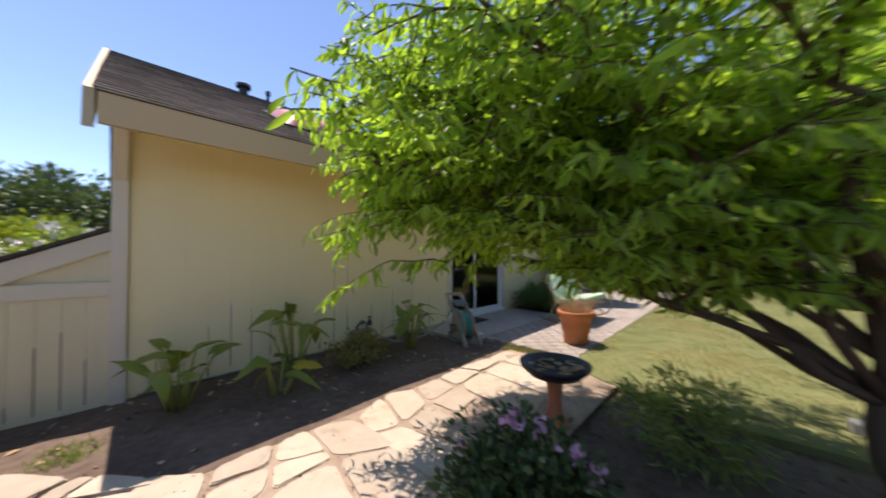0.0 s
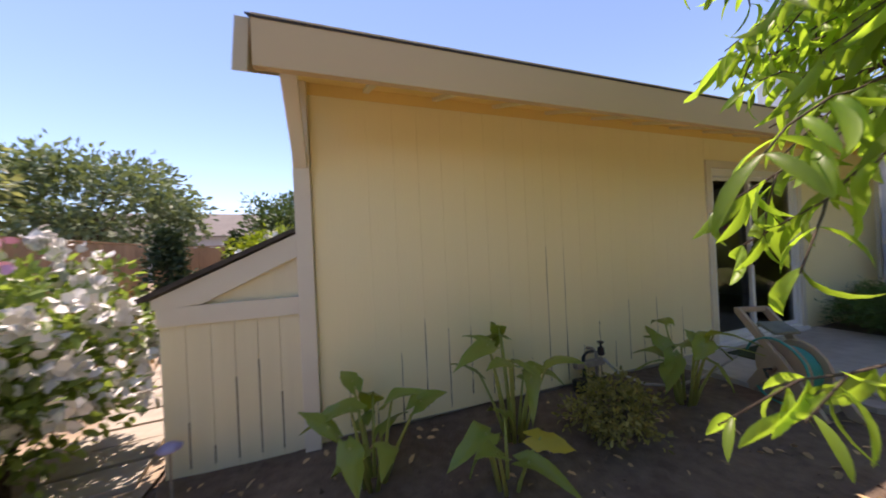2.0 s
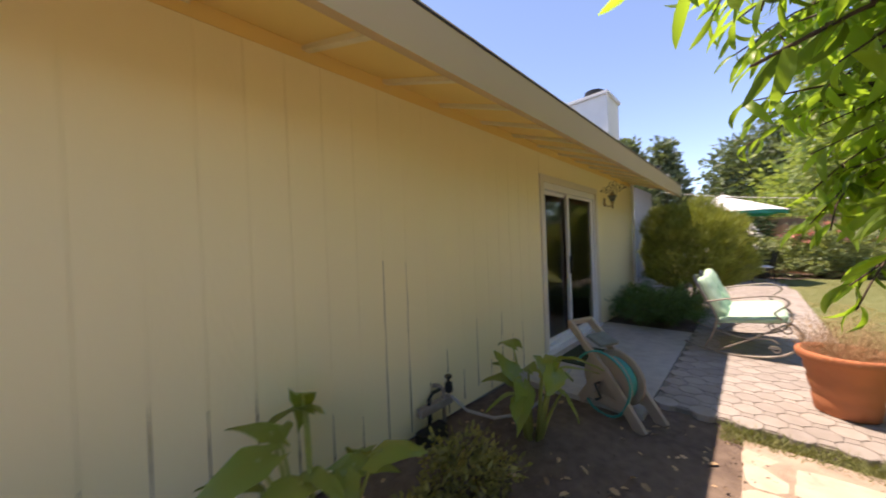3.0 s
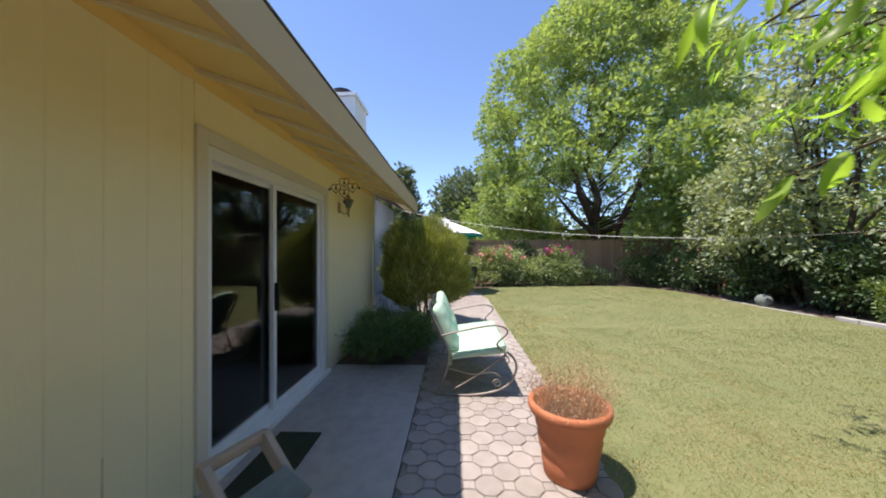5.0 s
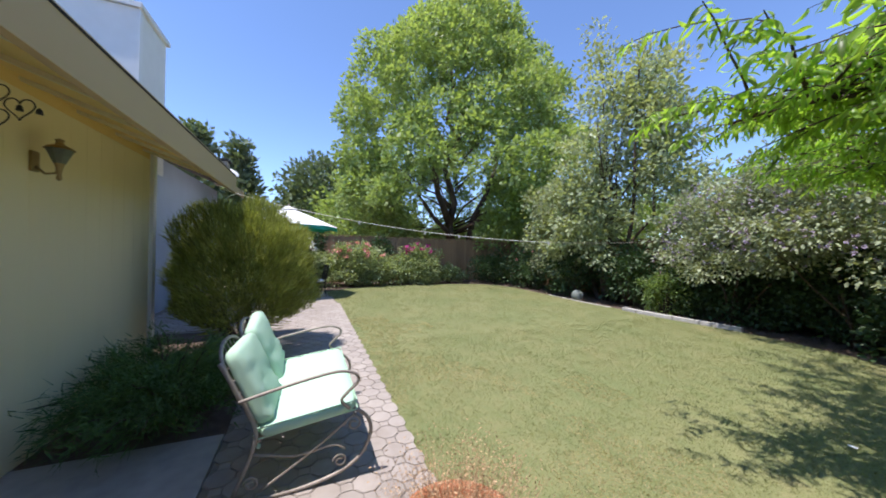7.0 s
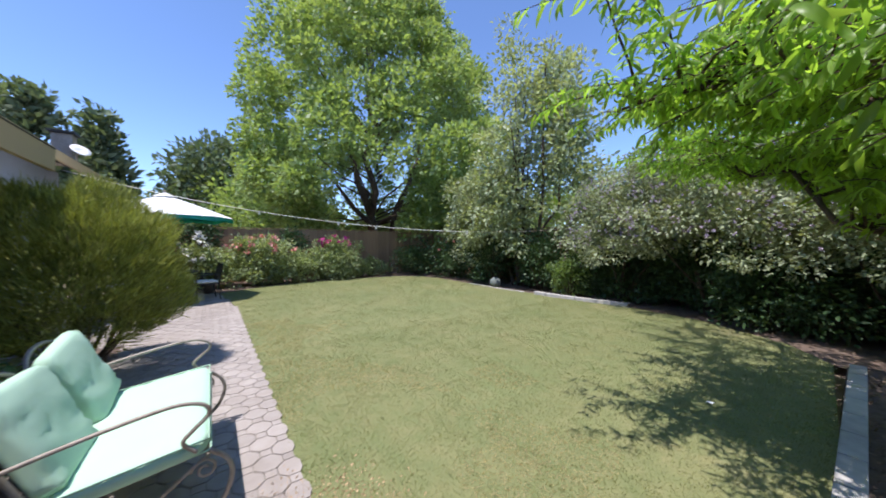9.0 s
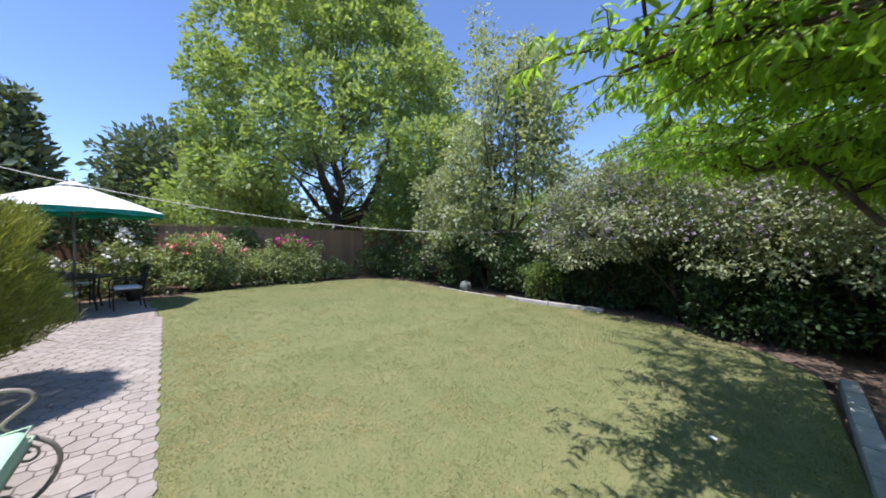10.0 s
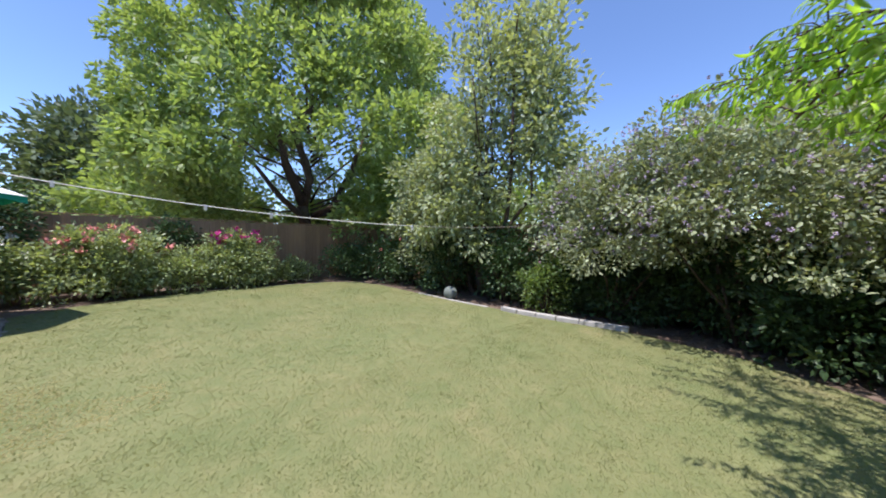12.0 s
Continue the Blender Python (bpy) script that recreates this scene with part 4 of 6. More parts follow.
conifer(26.5, 8.8, 8.3, 1.9, 170, "dark redwood-like conifer behind the house", 1, size=0.4)
conifer(26.5, 6.6, 7.8, 1.7, 170, "dark redwood-like conifer behind the house", 2, size=0.4)
conifer(28, 10.8, 8.8, 2.1, 170, "dark redwood-like conifer behind the house", 3, size=0.4)
conifer(-2.75, 9.0, 2.0, 0.55, 170, "dark clipped cypress by the side path", 4, "conifer", 0.09, 40)
conifer(-1.75, 9.6, 1.95, 0.4, 120, "dark narrow cypress by the side path", 5, "conifer", 0.09, 40)
shrub("lime_shrub", -1.2, 9.6, (0.8, 0.8, 0.75), 1.35, 90, 45, 0.25, "lime", 0.09, "oval", "bright lime green shrub behind the lean-to", seed=41)
shrub("white_rose_bush", -0.6, 7.6, (0.55, 0.6, 0.5), 1.35, 60, 40, 0.22, "rose", 0.07, "oval", "rose bush with white blooms behind the lean-to", "rose bush", [("bloom", "whitepetal", 14, 0.12, 0.1)], 42)

# west border: crape myrtle, roses
p1, d1, c1 = clumps(80, 34, (0, 0, 1.85), (0.75, 0.8, 0.8), 0.24, 51, -0.9, hollow=0.2)
t = tree("crape_myrtle", -2.05, 3.4, "airy crape myrtle with pink blossom and reddish tips", "tree",
         [], [("foliage", "oval", p1, d1, 0.058, "rose", 0.3)])
for k in range(9):
    part("stem", tubed(bent((0.06 * k, 0.02, 0), c1[k * 9], (0, 0, 0.1), 6), taper(0.022, 0.005, 6), 8), M["bark"], t, smooth=True)
tips = np.array([(-0.5 + 0.14 * k, 0.5 * math.sin(k * 2.1), 2.1 + 0.3 * math.sin(k * 1.3) ** 2) for k in range(9)])
pp = np.repeat(tips, 45, 0) + np.stack([RNG.normal(size=405) * 0.05, RNG.normal(size=405) * 0.05, RNG.random(405) * 0.55], 1)
tagged(leaves("tip_leaves", "oval", pp, RNG.normal(size=(405, 3)) + np.array([0, 0, 0.6]), np.full(405, 0.06), M["redleaf"], t, "reddish young leaves", 0.2), kind="stuff")
bl = np.array([(1.05, -0.32, 1.38), (1.14, -0.16, 1.47), (0.8, -0.1, 1.6), (0.3, -0.45, 1.9)])
pp = np.repeat(bl, 80, 0) + RNG.normal(size=(320, 3)) * np.array([0.045, 0.045, 0.035])
tagged(leaves("blossom", "oval", pp, RNG.normal(size=(320, 3)), np.full(320, 0.04), M["pink"], t, "pink blossom clusters", 0.2, 1.5), kind="stuff")
shrub("rose_bush", -1.8, 4.5, (0.66, 0.65, 0.75), 0.85, 150, 46, 0.2, "rose", 0.07, "oval", "rose bush heavy with white blooms", "rose bush", [("bloom", "whitepetal", 170, 0.15, -0.5)], 52)
shrub("rose_bush", -2.05, 3.4, (0.65, 0.7, 0.6), 0.6, 150, 46, 0.22, "rose", 0.08, "oval", "dense dark green rose bush with pink blooms", "rose bush", [("bloom", "pink", 4, 0.12, 0.1)], 53)
shrub("rose_bush", -2.5, 2.3, (0.8, 0.8, 0.85), 0.8, 130, 44, 0.22, "rose", 0.08, "oval", "leafy rose bush out of bloom", "rose bush", None, 54)
shrub("rose_bush", -2.6, 6.2, (0.7, 0.9, 0.6), 0.6, 100, 44, 0.22, "redleaf", 0.07, "oval", "shrub with reddish leaves beside the slabs", "shrub", None, 55)

# clipped bush and low juniper by the wall
p, d = cloud(36000, (0, 0, 1.2), (0.86, 0.87, 1.04), 0.8, 0.3, 61, -0.78)
keep = p[:, 2] > 0.25 + 0.5 * np.hypot(p[:, 0], p[:, 1]) * (d[:, 2] < 0)
p, d = p[keep], d[keep]
pin, din = cloud(8000, (0, 0, 1.15), (0.72, 0.72, 0.9), 0.45, 0.15, 62, -0.9)
stems = [(bent((0.08 * math.cos(k), 0.08 * math.sin(k), 0), (0.5 * math.cos(k * 2.4), 0.5 * math.sin(k * 2.4), 0.85), (0, 0, 0), 5), 0.03, 0.012) for k in range(13)]
dd = d * np.array([0.6, 0.6, 0.3]) + np.array([0, 0, 0.7]) + RNG.normal(size=d.shape) * 0.3
tree("clipped_bush", 8.88, 3.44, "large rounded clipped bush with fine yellow-green foliage", "bush", stems,
     [("foliage", "needle", p, dd, 0.105, "round", 0.1), ("inner_foliage", "needle", pin, din + np.array([0, 0, 0.8]), 0.12, "round", 0.1)])
# juniper fronds: sprays of short needles along low arching stems
fp, fd, fronds = [], [], []
for k in range(260):
    a = RNG.random() * 2 * math.pi
    L = 0.5 + 0.6 * RNG.random()
    lift = 0.22 + 0.55 * RNG.random()
    end = Vector((1.0 * L * math.cos(a), min(0.6, 0.68 * L * math.sin(a)), max(0.1, lift * (1.3 - 0.6 * L))))
    pts = bent((0.1 * math.cos(a), 0.08 * math.sin(a), 0.04), end, (0, 0, 0.12), 6)
    if k % 5 == 0:
        fronds.append((pts, 0.012, 0.003))
    for u in range(90):
        m = 1 + 4 * RNG.random()
        b = min(4, int(m))
        q = pts[b].lerp(pts[b + 1], m - b) + Vector(RNG.normal(size=3)) * 0.035
        fp.append(tuple(q))
        fd.append(tuple((pts[b + 1] - pts[b]).normalized() + Vector(RNG.normal(size=3)) * 0.65))
fp, fd = np.array(fp), np.array(fd)
ok = fp[:, 2] > 0.03
tree("low_juniper", 7.2, 3.74, "low spreading dark green juniper against the wall", "shrub", fronds, [("foliage", "needle", fp[ok], fd[ok], 0.085, "jun", 0.1)])

# ---------- peach tree ----------
peach = thing("peach_tree", 2.75, -0.35, -0.1, "spreading peach tree with long drooping light green leaves", "tree")
base = Vector((2.75, -0.35, -0.1))
limbs, tips = [], []


def limb(a, b, bow, r0, r1, n=8):
    pts = bent(a, b, bow, n, 0.06)
    limbs.append((pts, r0, r1))
    return pts


trunk_pts = limb((2.75, -0.35, -0.1), (2.72, -0.28, 0.55), (0, 0, 0), 0.085, 0.075, 5)
FORK = (2.72, -0.28, 0.52)
low = [Vector(q) for q in (FORK, (2.8, 0.05, 0.82), (2.82, 0.4, 1.03), (2.85, 0.9, 1.16), (2.75, 1.4, 1.2), (2.6, 1.9, 1.26))]
limbs.append((low, 0.045, 0.02))
leader = limb(FORK, (2.5, -0.15, 1.9), (0, 0, 0), 0.065, 0.035, 6)
main = [((0.9, 1.9, 1.9), (0.1, 0.1, 0.1)), ((0.8, 1.2, 2.6), (0, 0, 0.2)), ((1.3, 2.1, 2.5), (0, 0, 0.15)), ((1.7, 2.25, 1.75), (0, 0, 0.1)), ((2.2, 2.1, 2.9), (0, 0, 0.1)),
        ((3.5, 1.2, 2.5), (0.1, 0, 0.2)), ((4.9, -0.2, 2.5), (0, 0, 0.35)), ((4.9, -2.5, 2.4), (0, 0, 0.35)), ((3.8, -3.0, 2.4), (0, 0, 0.3)), ((2.4, -2.8, 2.5), (0, 0, 0.3)),
        ((1.2, -1.4, 2.8), (0, 0, 0.3)), ((0.75, 1.5, 3.0), (0, 0, 0.2)), ((1.5, 1.3, 3.3), (0, 0, 0.1)), ((3.8, -1.5, 3.2), (0, 0, 0.1)), ((4.4, -0.9, 2.9), (0, 0, 0.2)), ((4.9, -1.6, 2.8), (0, 0, 0.3)), ((1.0, 0.3, 2.5), (0, 0, 0.2)), ((5.3, -3.4, 2.6), (0, 0, 0.4)), ((4.6, -4.0, 2.4), (0, 0, 0.4)), ((3.6, -4.2, 2.4), (0, 0, 0.4)), ((2.2, -3.9, 2.4), (0, 0, 0.3)), ((1.4, 2.1, 2.1), (0, 0, 0.1)), ((2.0, 2.25, 2.3), (0, 0, 0.1)), ((1.75, 2.3, 2.7), (0, 0, 0.1)), ((2.3, 2.25, 1.8), (0, 0, 0.1)), ((1.75, 2.0, 1.5), (0, 0, 0.15)), ((2.4, 2.0, 2.9), (0, 0, 0.1))]
lp, ld = [], []


def hang(pts, step, length, droop):
    """Leaves set along a twig, both sides, drooping."""
    acc = 0.0
    for a, b in zip(pts, pts[1:]):
        v = b - a
        n = max(1, int(v.length / step))
        side = v.cross(Vector((0, 0, 1)))
        side = side.normalized() if side.length > 1e-4 else Vector((1, 0, 0))
        for k in range(n):
            q = a + v * (k + RNG.random()) / n
            for s in (-1, 1):
                w = side * s * (0.6 + 0.5 * RNG.random()) + v.normalized() * (0.3 + 0.5 * RNG.random()) + Vector((0, 0, -droop * (0.4 + RNG.random())))
                lp.append(q)
                ld.append(w)


def allowed(q):
    """Keeps the walk, the eaves and the view below the crown clear."""
    x, y, z = q
    north = min(1.45 + 1.2 * (x - 0.09), 1.85 + 0.687 * (x - 0.13), 2.2 + 0.384 * (x - 0.37), 2.62, 2.82 - 0.62 * (x - 2.5)) - 0.05
    if z > 1.9 and 1.3 < x < 2.8:
        north += 0.18
    if y > north or x < 0.3:
        return False
    if x < 0.9 and y < 1.4 and z < 1.8:
        return False
    floor_z = 1.12 if x < 2.6 else 1.2 + 0.5 * (x - 2.6)
    return z > min(floor_z, 2.2)


for tip, bow in main:
    pts = limb(leader[int(RNG.integers(0, 6))], tip, bow, 0.03, 0.01, 9)
    for j in range(3, 9):
        for k in range(7 if tip[0] > 3.3 and tip[1] < 0.3 else 8 if tip[1] < -1.5 or tip[1] > 1.8 else 4):
            a = pts[j].lerp(pts[j - 1], RNG.random())
            ang = RNG.random() * 2 * math.pi
            L = 0.45 + 0.6 * RNG.random()
            b = a + Vector((math.cos(ang) * L, math.sin(ang) * L, 0.05 + 0.45 * (RNG.random() - 0.35)))
            for again in range(4):
                if allowed(b):
                    break
                ang = RNG.random() * 2 * math.pi
                b = a + Vector((math.cos(ang) * L * 0.7, math.sin(ang) * L * 0.7, 0.05 + 0.45 * (RNG.random() - 0.35)))
            if not allowed(b):
                continue
            tw = limb(a, b, (0, 0, 0.1), 0.011, 0.003, 5)
            hang(tw, 0.06, 0.12, 0.9)
            for m in range(2 if tip[0] < 3.2 and tip[1] < 1.8 else 3):
                c0 = tw[1 + m]
                ang2 = ang + (RNG.random() - 0.5) * 2.4
                b2 = c0 + Vector((math.cos(ang2), math.sin(ang2), -0.35 + 0.5 * RNG.random())) * (0.25 + 0.3 * RNG.random())
                if allowed(b2):
                    hang(limb(c0, b2, (0, 0, 0.04), 0.005, 0.002, 4), 0.045, 0.12, 0.9)
# shoots that arch out beside the walk and droop at their ends
SHOOTS = [((1.5, 1.75, 1.25), (0.85, 2.22, 1.02)), ((1.4, 1.6, 1.55), (0.72, 1.98, 1.4)), ((1.6, 1.9, 1.7), (1.0, 2.28, 1.5)), ((1.7, 1.8, 2.0), (1.0, 2.28, 1.8)), ((1.5, 1.6, 2.3), (0.8, 2.05, 2.1)), ((1.4, 1.5, 2.7), (0.75, 1.95, 2.5)), ((1.5, 1.7, 1.9), (0.85, 2.15, 1.75))]
for k in range(16):
    x, y, z = 1.7 + 0.9 * RNG.random(), 1.95 + 0.35 * RNG.random(), 1.15 + 0.5 * RNG.random()
    SHOOTS.append(((x + 0.3, y - 0.5, z + 0.2), (x - 0.15, y, z - 0.05)))
for k in range(34):
    x = 1.05 + 0.046 * k + 0.05 * RNG.normal()
    z = 1.35 + 1.6 * RNG.random()
    y = min(2.2 + 0.384 * (x - 0.37), 2.5) - 0.12 * RNG.random() + (0.12 if z > 2.0 else -0.06)
    SHOOTS.append(((x + 0.35, y - 0.55, z + 0.15), (x - 0.15, y, z - 0.12)))
for a, b in SHOOTS:
    tw = limb(a, b, (0, 0, 0.1), 0.006, 0.002, 8)
    hang(tw, 0.04, 0.13, 0.8)
    for m in range(2, 8, 2):
        hang(limb(tw[m], tw[m] + Vector((RNG.normal() * 0.1 - 0.08, RNG.normal() * 0.05, -0.14)), (0, 0, 0.02), 0.003, 0.002, 4), 0.045, 0.12, 0.8)
bm = bmesh.new()
for pts, r0, r1 in limbs:
    tube(bm, [Vector(q) - base for q in pts], taper(r0, r1, len(pts)), 9 if r0 > 0.05 else 5)
part("trunk", bm, M["bark"], peach, "dark bark trunk with spreading limbs", smooth=True)
lp, ld = np.array([tuple(q - base) for q in lp]), np.array([tuple(q) for q in ld])
curl = RNG.random(len(lp)) < 0.45
size = 0.085 + 0.06 * RNG.random(len(lp))
tagged(leaves("crown", "lance", lp[~curl], ld[~curl], size[~curl], M["peach"], peach, "", 0.5), kind="stuff")
tagged(leaves("curled_leaves", "sickle", lp[curl], ld[curl], size[curl], M["peach"], peach, "", 0.5), kind="stuff")


# ---------- garden bench ----------


def cushion(w, d, h, wrinkle=0.006, seed=0.0):
    """A stuffed cushion, with soft corners and creases, centred on its underside."""
    bm = bmesh.new()
    bmesh.ops.create_cube(bm, size=2)
    bmesh.ops.subdivide_edges(bm, edges=bm.edges[:], cuts=13, use_grid_fill=True)
    for v in bm.verts:
        x, y, z = v.co
        n = (abs(x) ** 12 + abs(y) ** 12 + abs(z) ** 4) ** (1 / 9.0)
        k = 1 / max(n, 0.75)
        px, py, pz = x * k, y * k, z * k
        puff = 1 - 0.35 * max(abs(px), abs(py)) ** 5
        q = Vector((px * w / 2, py * d / 2, pz * h / 2 * puff + h / 2))
        crease = noise.noise(Vector((q.x * 4 + seed, q.y * 22, q.z * 3))) * (0.3 + abs(px)) + 0.5 * noise.noise(q * 30)
        v.co = q + Vector((0, 0, crease * wrinkle * (1 if pz > 0 else 0.3)))
    return bm


def scroll(cx, y, z, r, turns=1.4, n=22, way=1):
    return [(cx, y + way * (r * (1 - 0.75 * i / n)) * math.cos(2 * math.pi * turns * i / n), z + (r * (1 - 0.75 * i / n)) * math.sin(2 * math.pi * turns * i / n)) for i in range(n + 1)]


def swept(pts, steps=5):
    """Points of a smooth curve through the given ones."""
    p = [Vector(q) for q in pts]
    p = [p[0] * 2 - p[1]] + p + [p[-1] * 2 - p[-2]]
    out = []
    for k in range(1, len(p) - 2):
        for i in range(steps):
            u = i / steps
            out.append(0.5 * (2 * p[k] + (p[k + 1] - p[k - 1]) * u + (2 * p[k - 1] - 5 * p[k] + 4 * p[k + 1] - p[k + 2]) * u * u + (3 * p[k] - p[k - 1] - 3 * p[k + 1] + p[k + 2]) * u ** 3))
    return out + [p[-2]]


bench = thing("garden_rocker", 6.3, 2.65, 0.0, "wrought-iron rocking garden bench with mint green cushions", "bench", scale=1.03)
ROCK = [(-0.35, 0.44), (-0.42, 0.37), (-0.44, 0.27), (-0.38, 0.14), (-0.25, 0.06), (-0.05, 0.018), (0.15, 0.014), (0.35, 0.04), (0.52, 0.10)]
ARM = [(0.30, 0.60), (0.12, 0.645), (-0.1, 0.69), (-0.24, 0.705), (-0.33, 0.68), (-0.35, 0.63), (-0.29, 0.57), (-0.25, 0.52), (-0.30, 0.46)]
for sx in (-0.57, 0.57):
    part("rocker", tubed(swept([(sx, y, z) for y, z in ROCK]), 0.012), M["iron"], bench, smooth=True)
    part("back_post", tubed(swept([(sx, 0.33, 0.05), (sx, 0.24, 0.28), (sx, 0.22, 0.42), (sx, 0.32, 0.66), (sx, 0.40, 0.82)]), 0.012), M["iron"], bench, smooth=True)
    part("front_leg", tubed(swept([(sx, -0.33, 0.41), (sx, -0.1, 0.24), (sx, 0.22, 0.04)]), 0.009), M["iron"], bench, smooth=True)
    part("brace", tubed(swept([(sx, 0.24, 0.28), (sx, 0.0, 0.22), (sx, -0.2, 0.24), (sx, -0.28, 0.2)]), 0.008), M["iron"], bench, smooth=True)
    part("scroll", tubed(scroll(sx, -0.33, 0.35, 0.055), 0.007), M["iron"], bench, smooth=True)
    part("scroll", tubed(scroll(sx, -0.25, 0.13, 0.045), 0.007), M["iron"], bench, smooth=True)
    part("scroll", tubed(scroll(sx, 0.24, 0.11, 0.045), 0.007), M["iron"], bench, smooth=True)
    part("armrest", tubed(swept([(sx * 1.04, y, z) for y, z in ARM]), 0.010), M["iron"], bench, smooth=True)
for y, z in ((-0.34, 0.405), (0.20, 0.35)):
    part("seat_rail", tubed([(-0.57, y, z), (0.57, y, z)], 0.011), M["iron"], bench, smooth=True)
for k in range(9):
    x = -0.5 + 0.125 * k
    part("seat_slat", boxed(x - 0.02, x + 0.02, -0.34, 0.21, 0.372, 0.377), M["iron"], bench).matrix_basis = Matrix.Rotation(radians(-5.5), 4, "X")
for cx in (-0.29, 0.29):
    pts = [(cx - 0.28, 0.30, 0.60), (cx - 0.27, 0.37, 0.76), (cx - 0.18, 0.415, 0.85), (cx, 0.43, 0.88), (cx + 0.18, 0.415, 0.85), (cx + 0.27, 0.37, 0.76), (cx + 0.28, 0.30, 0.60)]
    part("back_hoop", tubed(swept(pts), 0.011), M["iron"], bench, smooth=True)
    bm = bmesh.new()
    for k in range(7):
        x = cx - 0.21 + 0.07 * k
        top = 0.865 - 1.6 * (x - cx) ** 2
        tube(bm, [(x, 0.215, 0.40), (x, 0.31, 0.62), (x, 0.30 + 0.13 * (top - 0.6) / 0.27, top)], 0.004, 5)
    for k in range(5):
        z = 0.48 + 0.075 * k
        tube(bm, [(cx - 0.26, 0.22 + 0.4 * (z - 0.42), z), (cx + 0.26, 0.22 + 0.4 * (z - 0.42), z)], 0.004, 5)
    part("back_mesh", bm, M["iron"], bench, "iron lattice back")
    c = part("back_cushion", cushion(0.50, 0.49, 0.12, 0.013, cx), M["cushion"], bench, "creased mint green back cushion", smooth=True)
    c.matrix_basis = Matrix.Translation((cx, 0.315, 0.625)) @ Matrix.Rotation(radians(66), 4, "X") @ Matrix.Rotation(radians(6 if cx > 0 else -3), 4, "Z") @ Matrix.Translation((0.015 if cx > 0 else -0.01, 0.01 if cx > 0 else -0.01, 0))
c = part("seat_cushion", cushion(1.17, 0.58, 0.11, 0.007, 3.0), M["cushion"], bench, "mint green seat cushion", smooth=True)
c.matrix_basis = Matrix.Translation((0, -0.075, 0.372)) @ Matrix.Rotation(radians(-7.5), 4, "X")
rim = [(-0.57, -0.27), (0.57, -0.27), (0.575, 0.27), (-0.575, 0.27), (-0.57, -0.27)]
for z in (0.03, 0.088):
    pc = part("piping", tubed([(x, y * 1.06, z) for x, y in rim], 0.005, 6), M["cushion"], c, smooth=True)
for sx in (-0.5, 0.5):
    part("cushion_tie", tubed(swept([(sx, 0.17, 0.42), (sx - 0.06, 0.22, 0.40), (sx - 0.04, 0.21, 0.34), (sx - 0.07, 0.2, 0.31)]), 0.010, 5), M["cushion"], bench)

# ---------- terracotta pot ----------
pot = thing("terracotta_pot", 4.63, 2.06, 0.0, "orange terracotta pot with a dried-out brown plant", "plant pot", scale=0.95)
part("pot_body", lathe([(0.165, 0.0), (0.175, 0.01), (0.19, 0.12), (0.185, 0.16), (0.2, 0.18), (0.215, 0.26), (0.212, 0.30), (0.225, 0.33), (0.24, 0.42), (0.265, 0.43), (0.275, 0.45), (0.278, 0.485), (0.27, 0.50), (0.245, 0.50), (0.235, 0.47), (0.22, 0.42)], 40), M["terracotta"], pot, smooth=True)
part("potting_soil", lathe([(0.235, 0.405), (0.15, 0.425), (0.02, 0.43)], 24), M["soil"], pot)
n = 1300
a, r = RNG.random(n) * 6.283, 0.21 * np.sqrt(RNG.random(n))
root = np.stack([r * np.cos(a), r * np.sin(a), np.full(n, 0.41)], 1)
way = np.stack([np.cos(a) * r * 1.7, np.sin(a) * r * 1.7, np.full(n, 1.0)], 1) + RNG.normal(size=(n, 3)) * 0.22
tagged(leaves("dried_growth", "needle", root, way, 0.16 + 0.28 * RNG.random(n), M["straw"], pot, "dry reddish brown stems", 0.1, 0.055), kind="stuff")
k = 4
pp = np.repeat(root, k, 0) + np.repeat(unit(way), k, 0) * (0.06 + 0.30 * RNG.random((n * k, 1))) + RNG.normal(size=(n * k, 3)) * 0.02
tagged(leaves("withered_foliage", "diamond", pp, RNG.normal(size=(n * k, 3)), 0.006 + 0.008 * RNG.random(n * k), M["straw"], pot, "small withered leaves", 0.1), kind="stuff")

# ---------- hose reel ----------
reel = thing("hose_reel", 3.42, 3.16, -0.06, "taupe plastic hose reel cart wound with a teal hose", "hose reel", rz=-22, scale=0.93)


def bar(a, b, w, t, bevel=0.012):
    a, b = Vector(a), Vector(b)
    bm = boxed(-t / 2, t / 2, -w / 2, w / 2, 0, (b - a).length, bevel=bevel)
    q = (b - a).to_track_quat("Z", "X")
    bmesh.ops.transform(bm, verts=bm.verts, matrix=Matrix.Translation(a) @ q.to_matrix().to_4x4())
    return bm


for x in (0.0, 0.27):
    part("front_leg", bar((x, 0.0, 0.0), (x, 0.36, 0.42), 0.035, 0.10), M["reel"], reel)
    part("handle_arm", bar((x, 0.34, 0.40), (x, 0.72, 0.76), 0.035, 0.075), M["reel"], reel)
    part("rear_leg", bar((x, 0.34, 0.42), (x, 0.62, 0.02), 0.035, 0.09), M["reel"], reel)
    part("cross_bar", bar((x, 0.16, 0.14), (x, 0.56, 0.14), 0.03, 0.07), M["reel"], reel)
part("handle_grip", bar((-0.02, 0.72, 0.76), (0.29, 0.72, 0.76), 0.04, 0.05), M["reel"], reel)
part("tray", boxed(0.02, 0.25, 0.52, 0.7, 0.60, 0.63, bevel=0.01), M["stone"], reel, "grey tray").matrix_basis = Matrix.Translation((0, 0.1, -0.15)) @ Matrix.Rotation(radians(20), 4, "X")
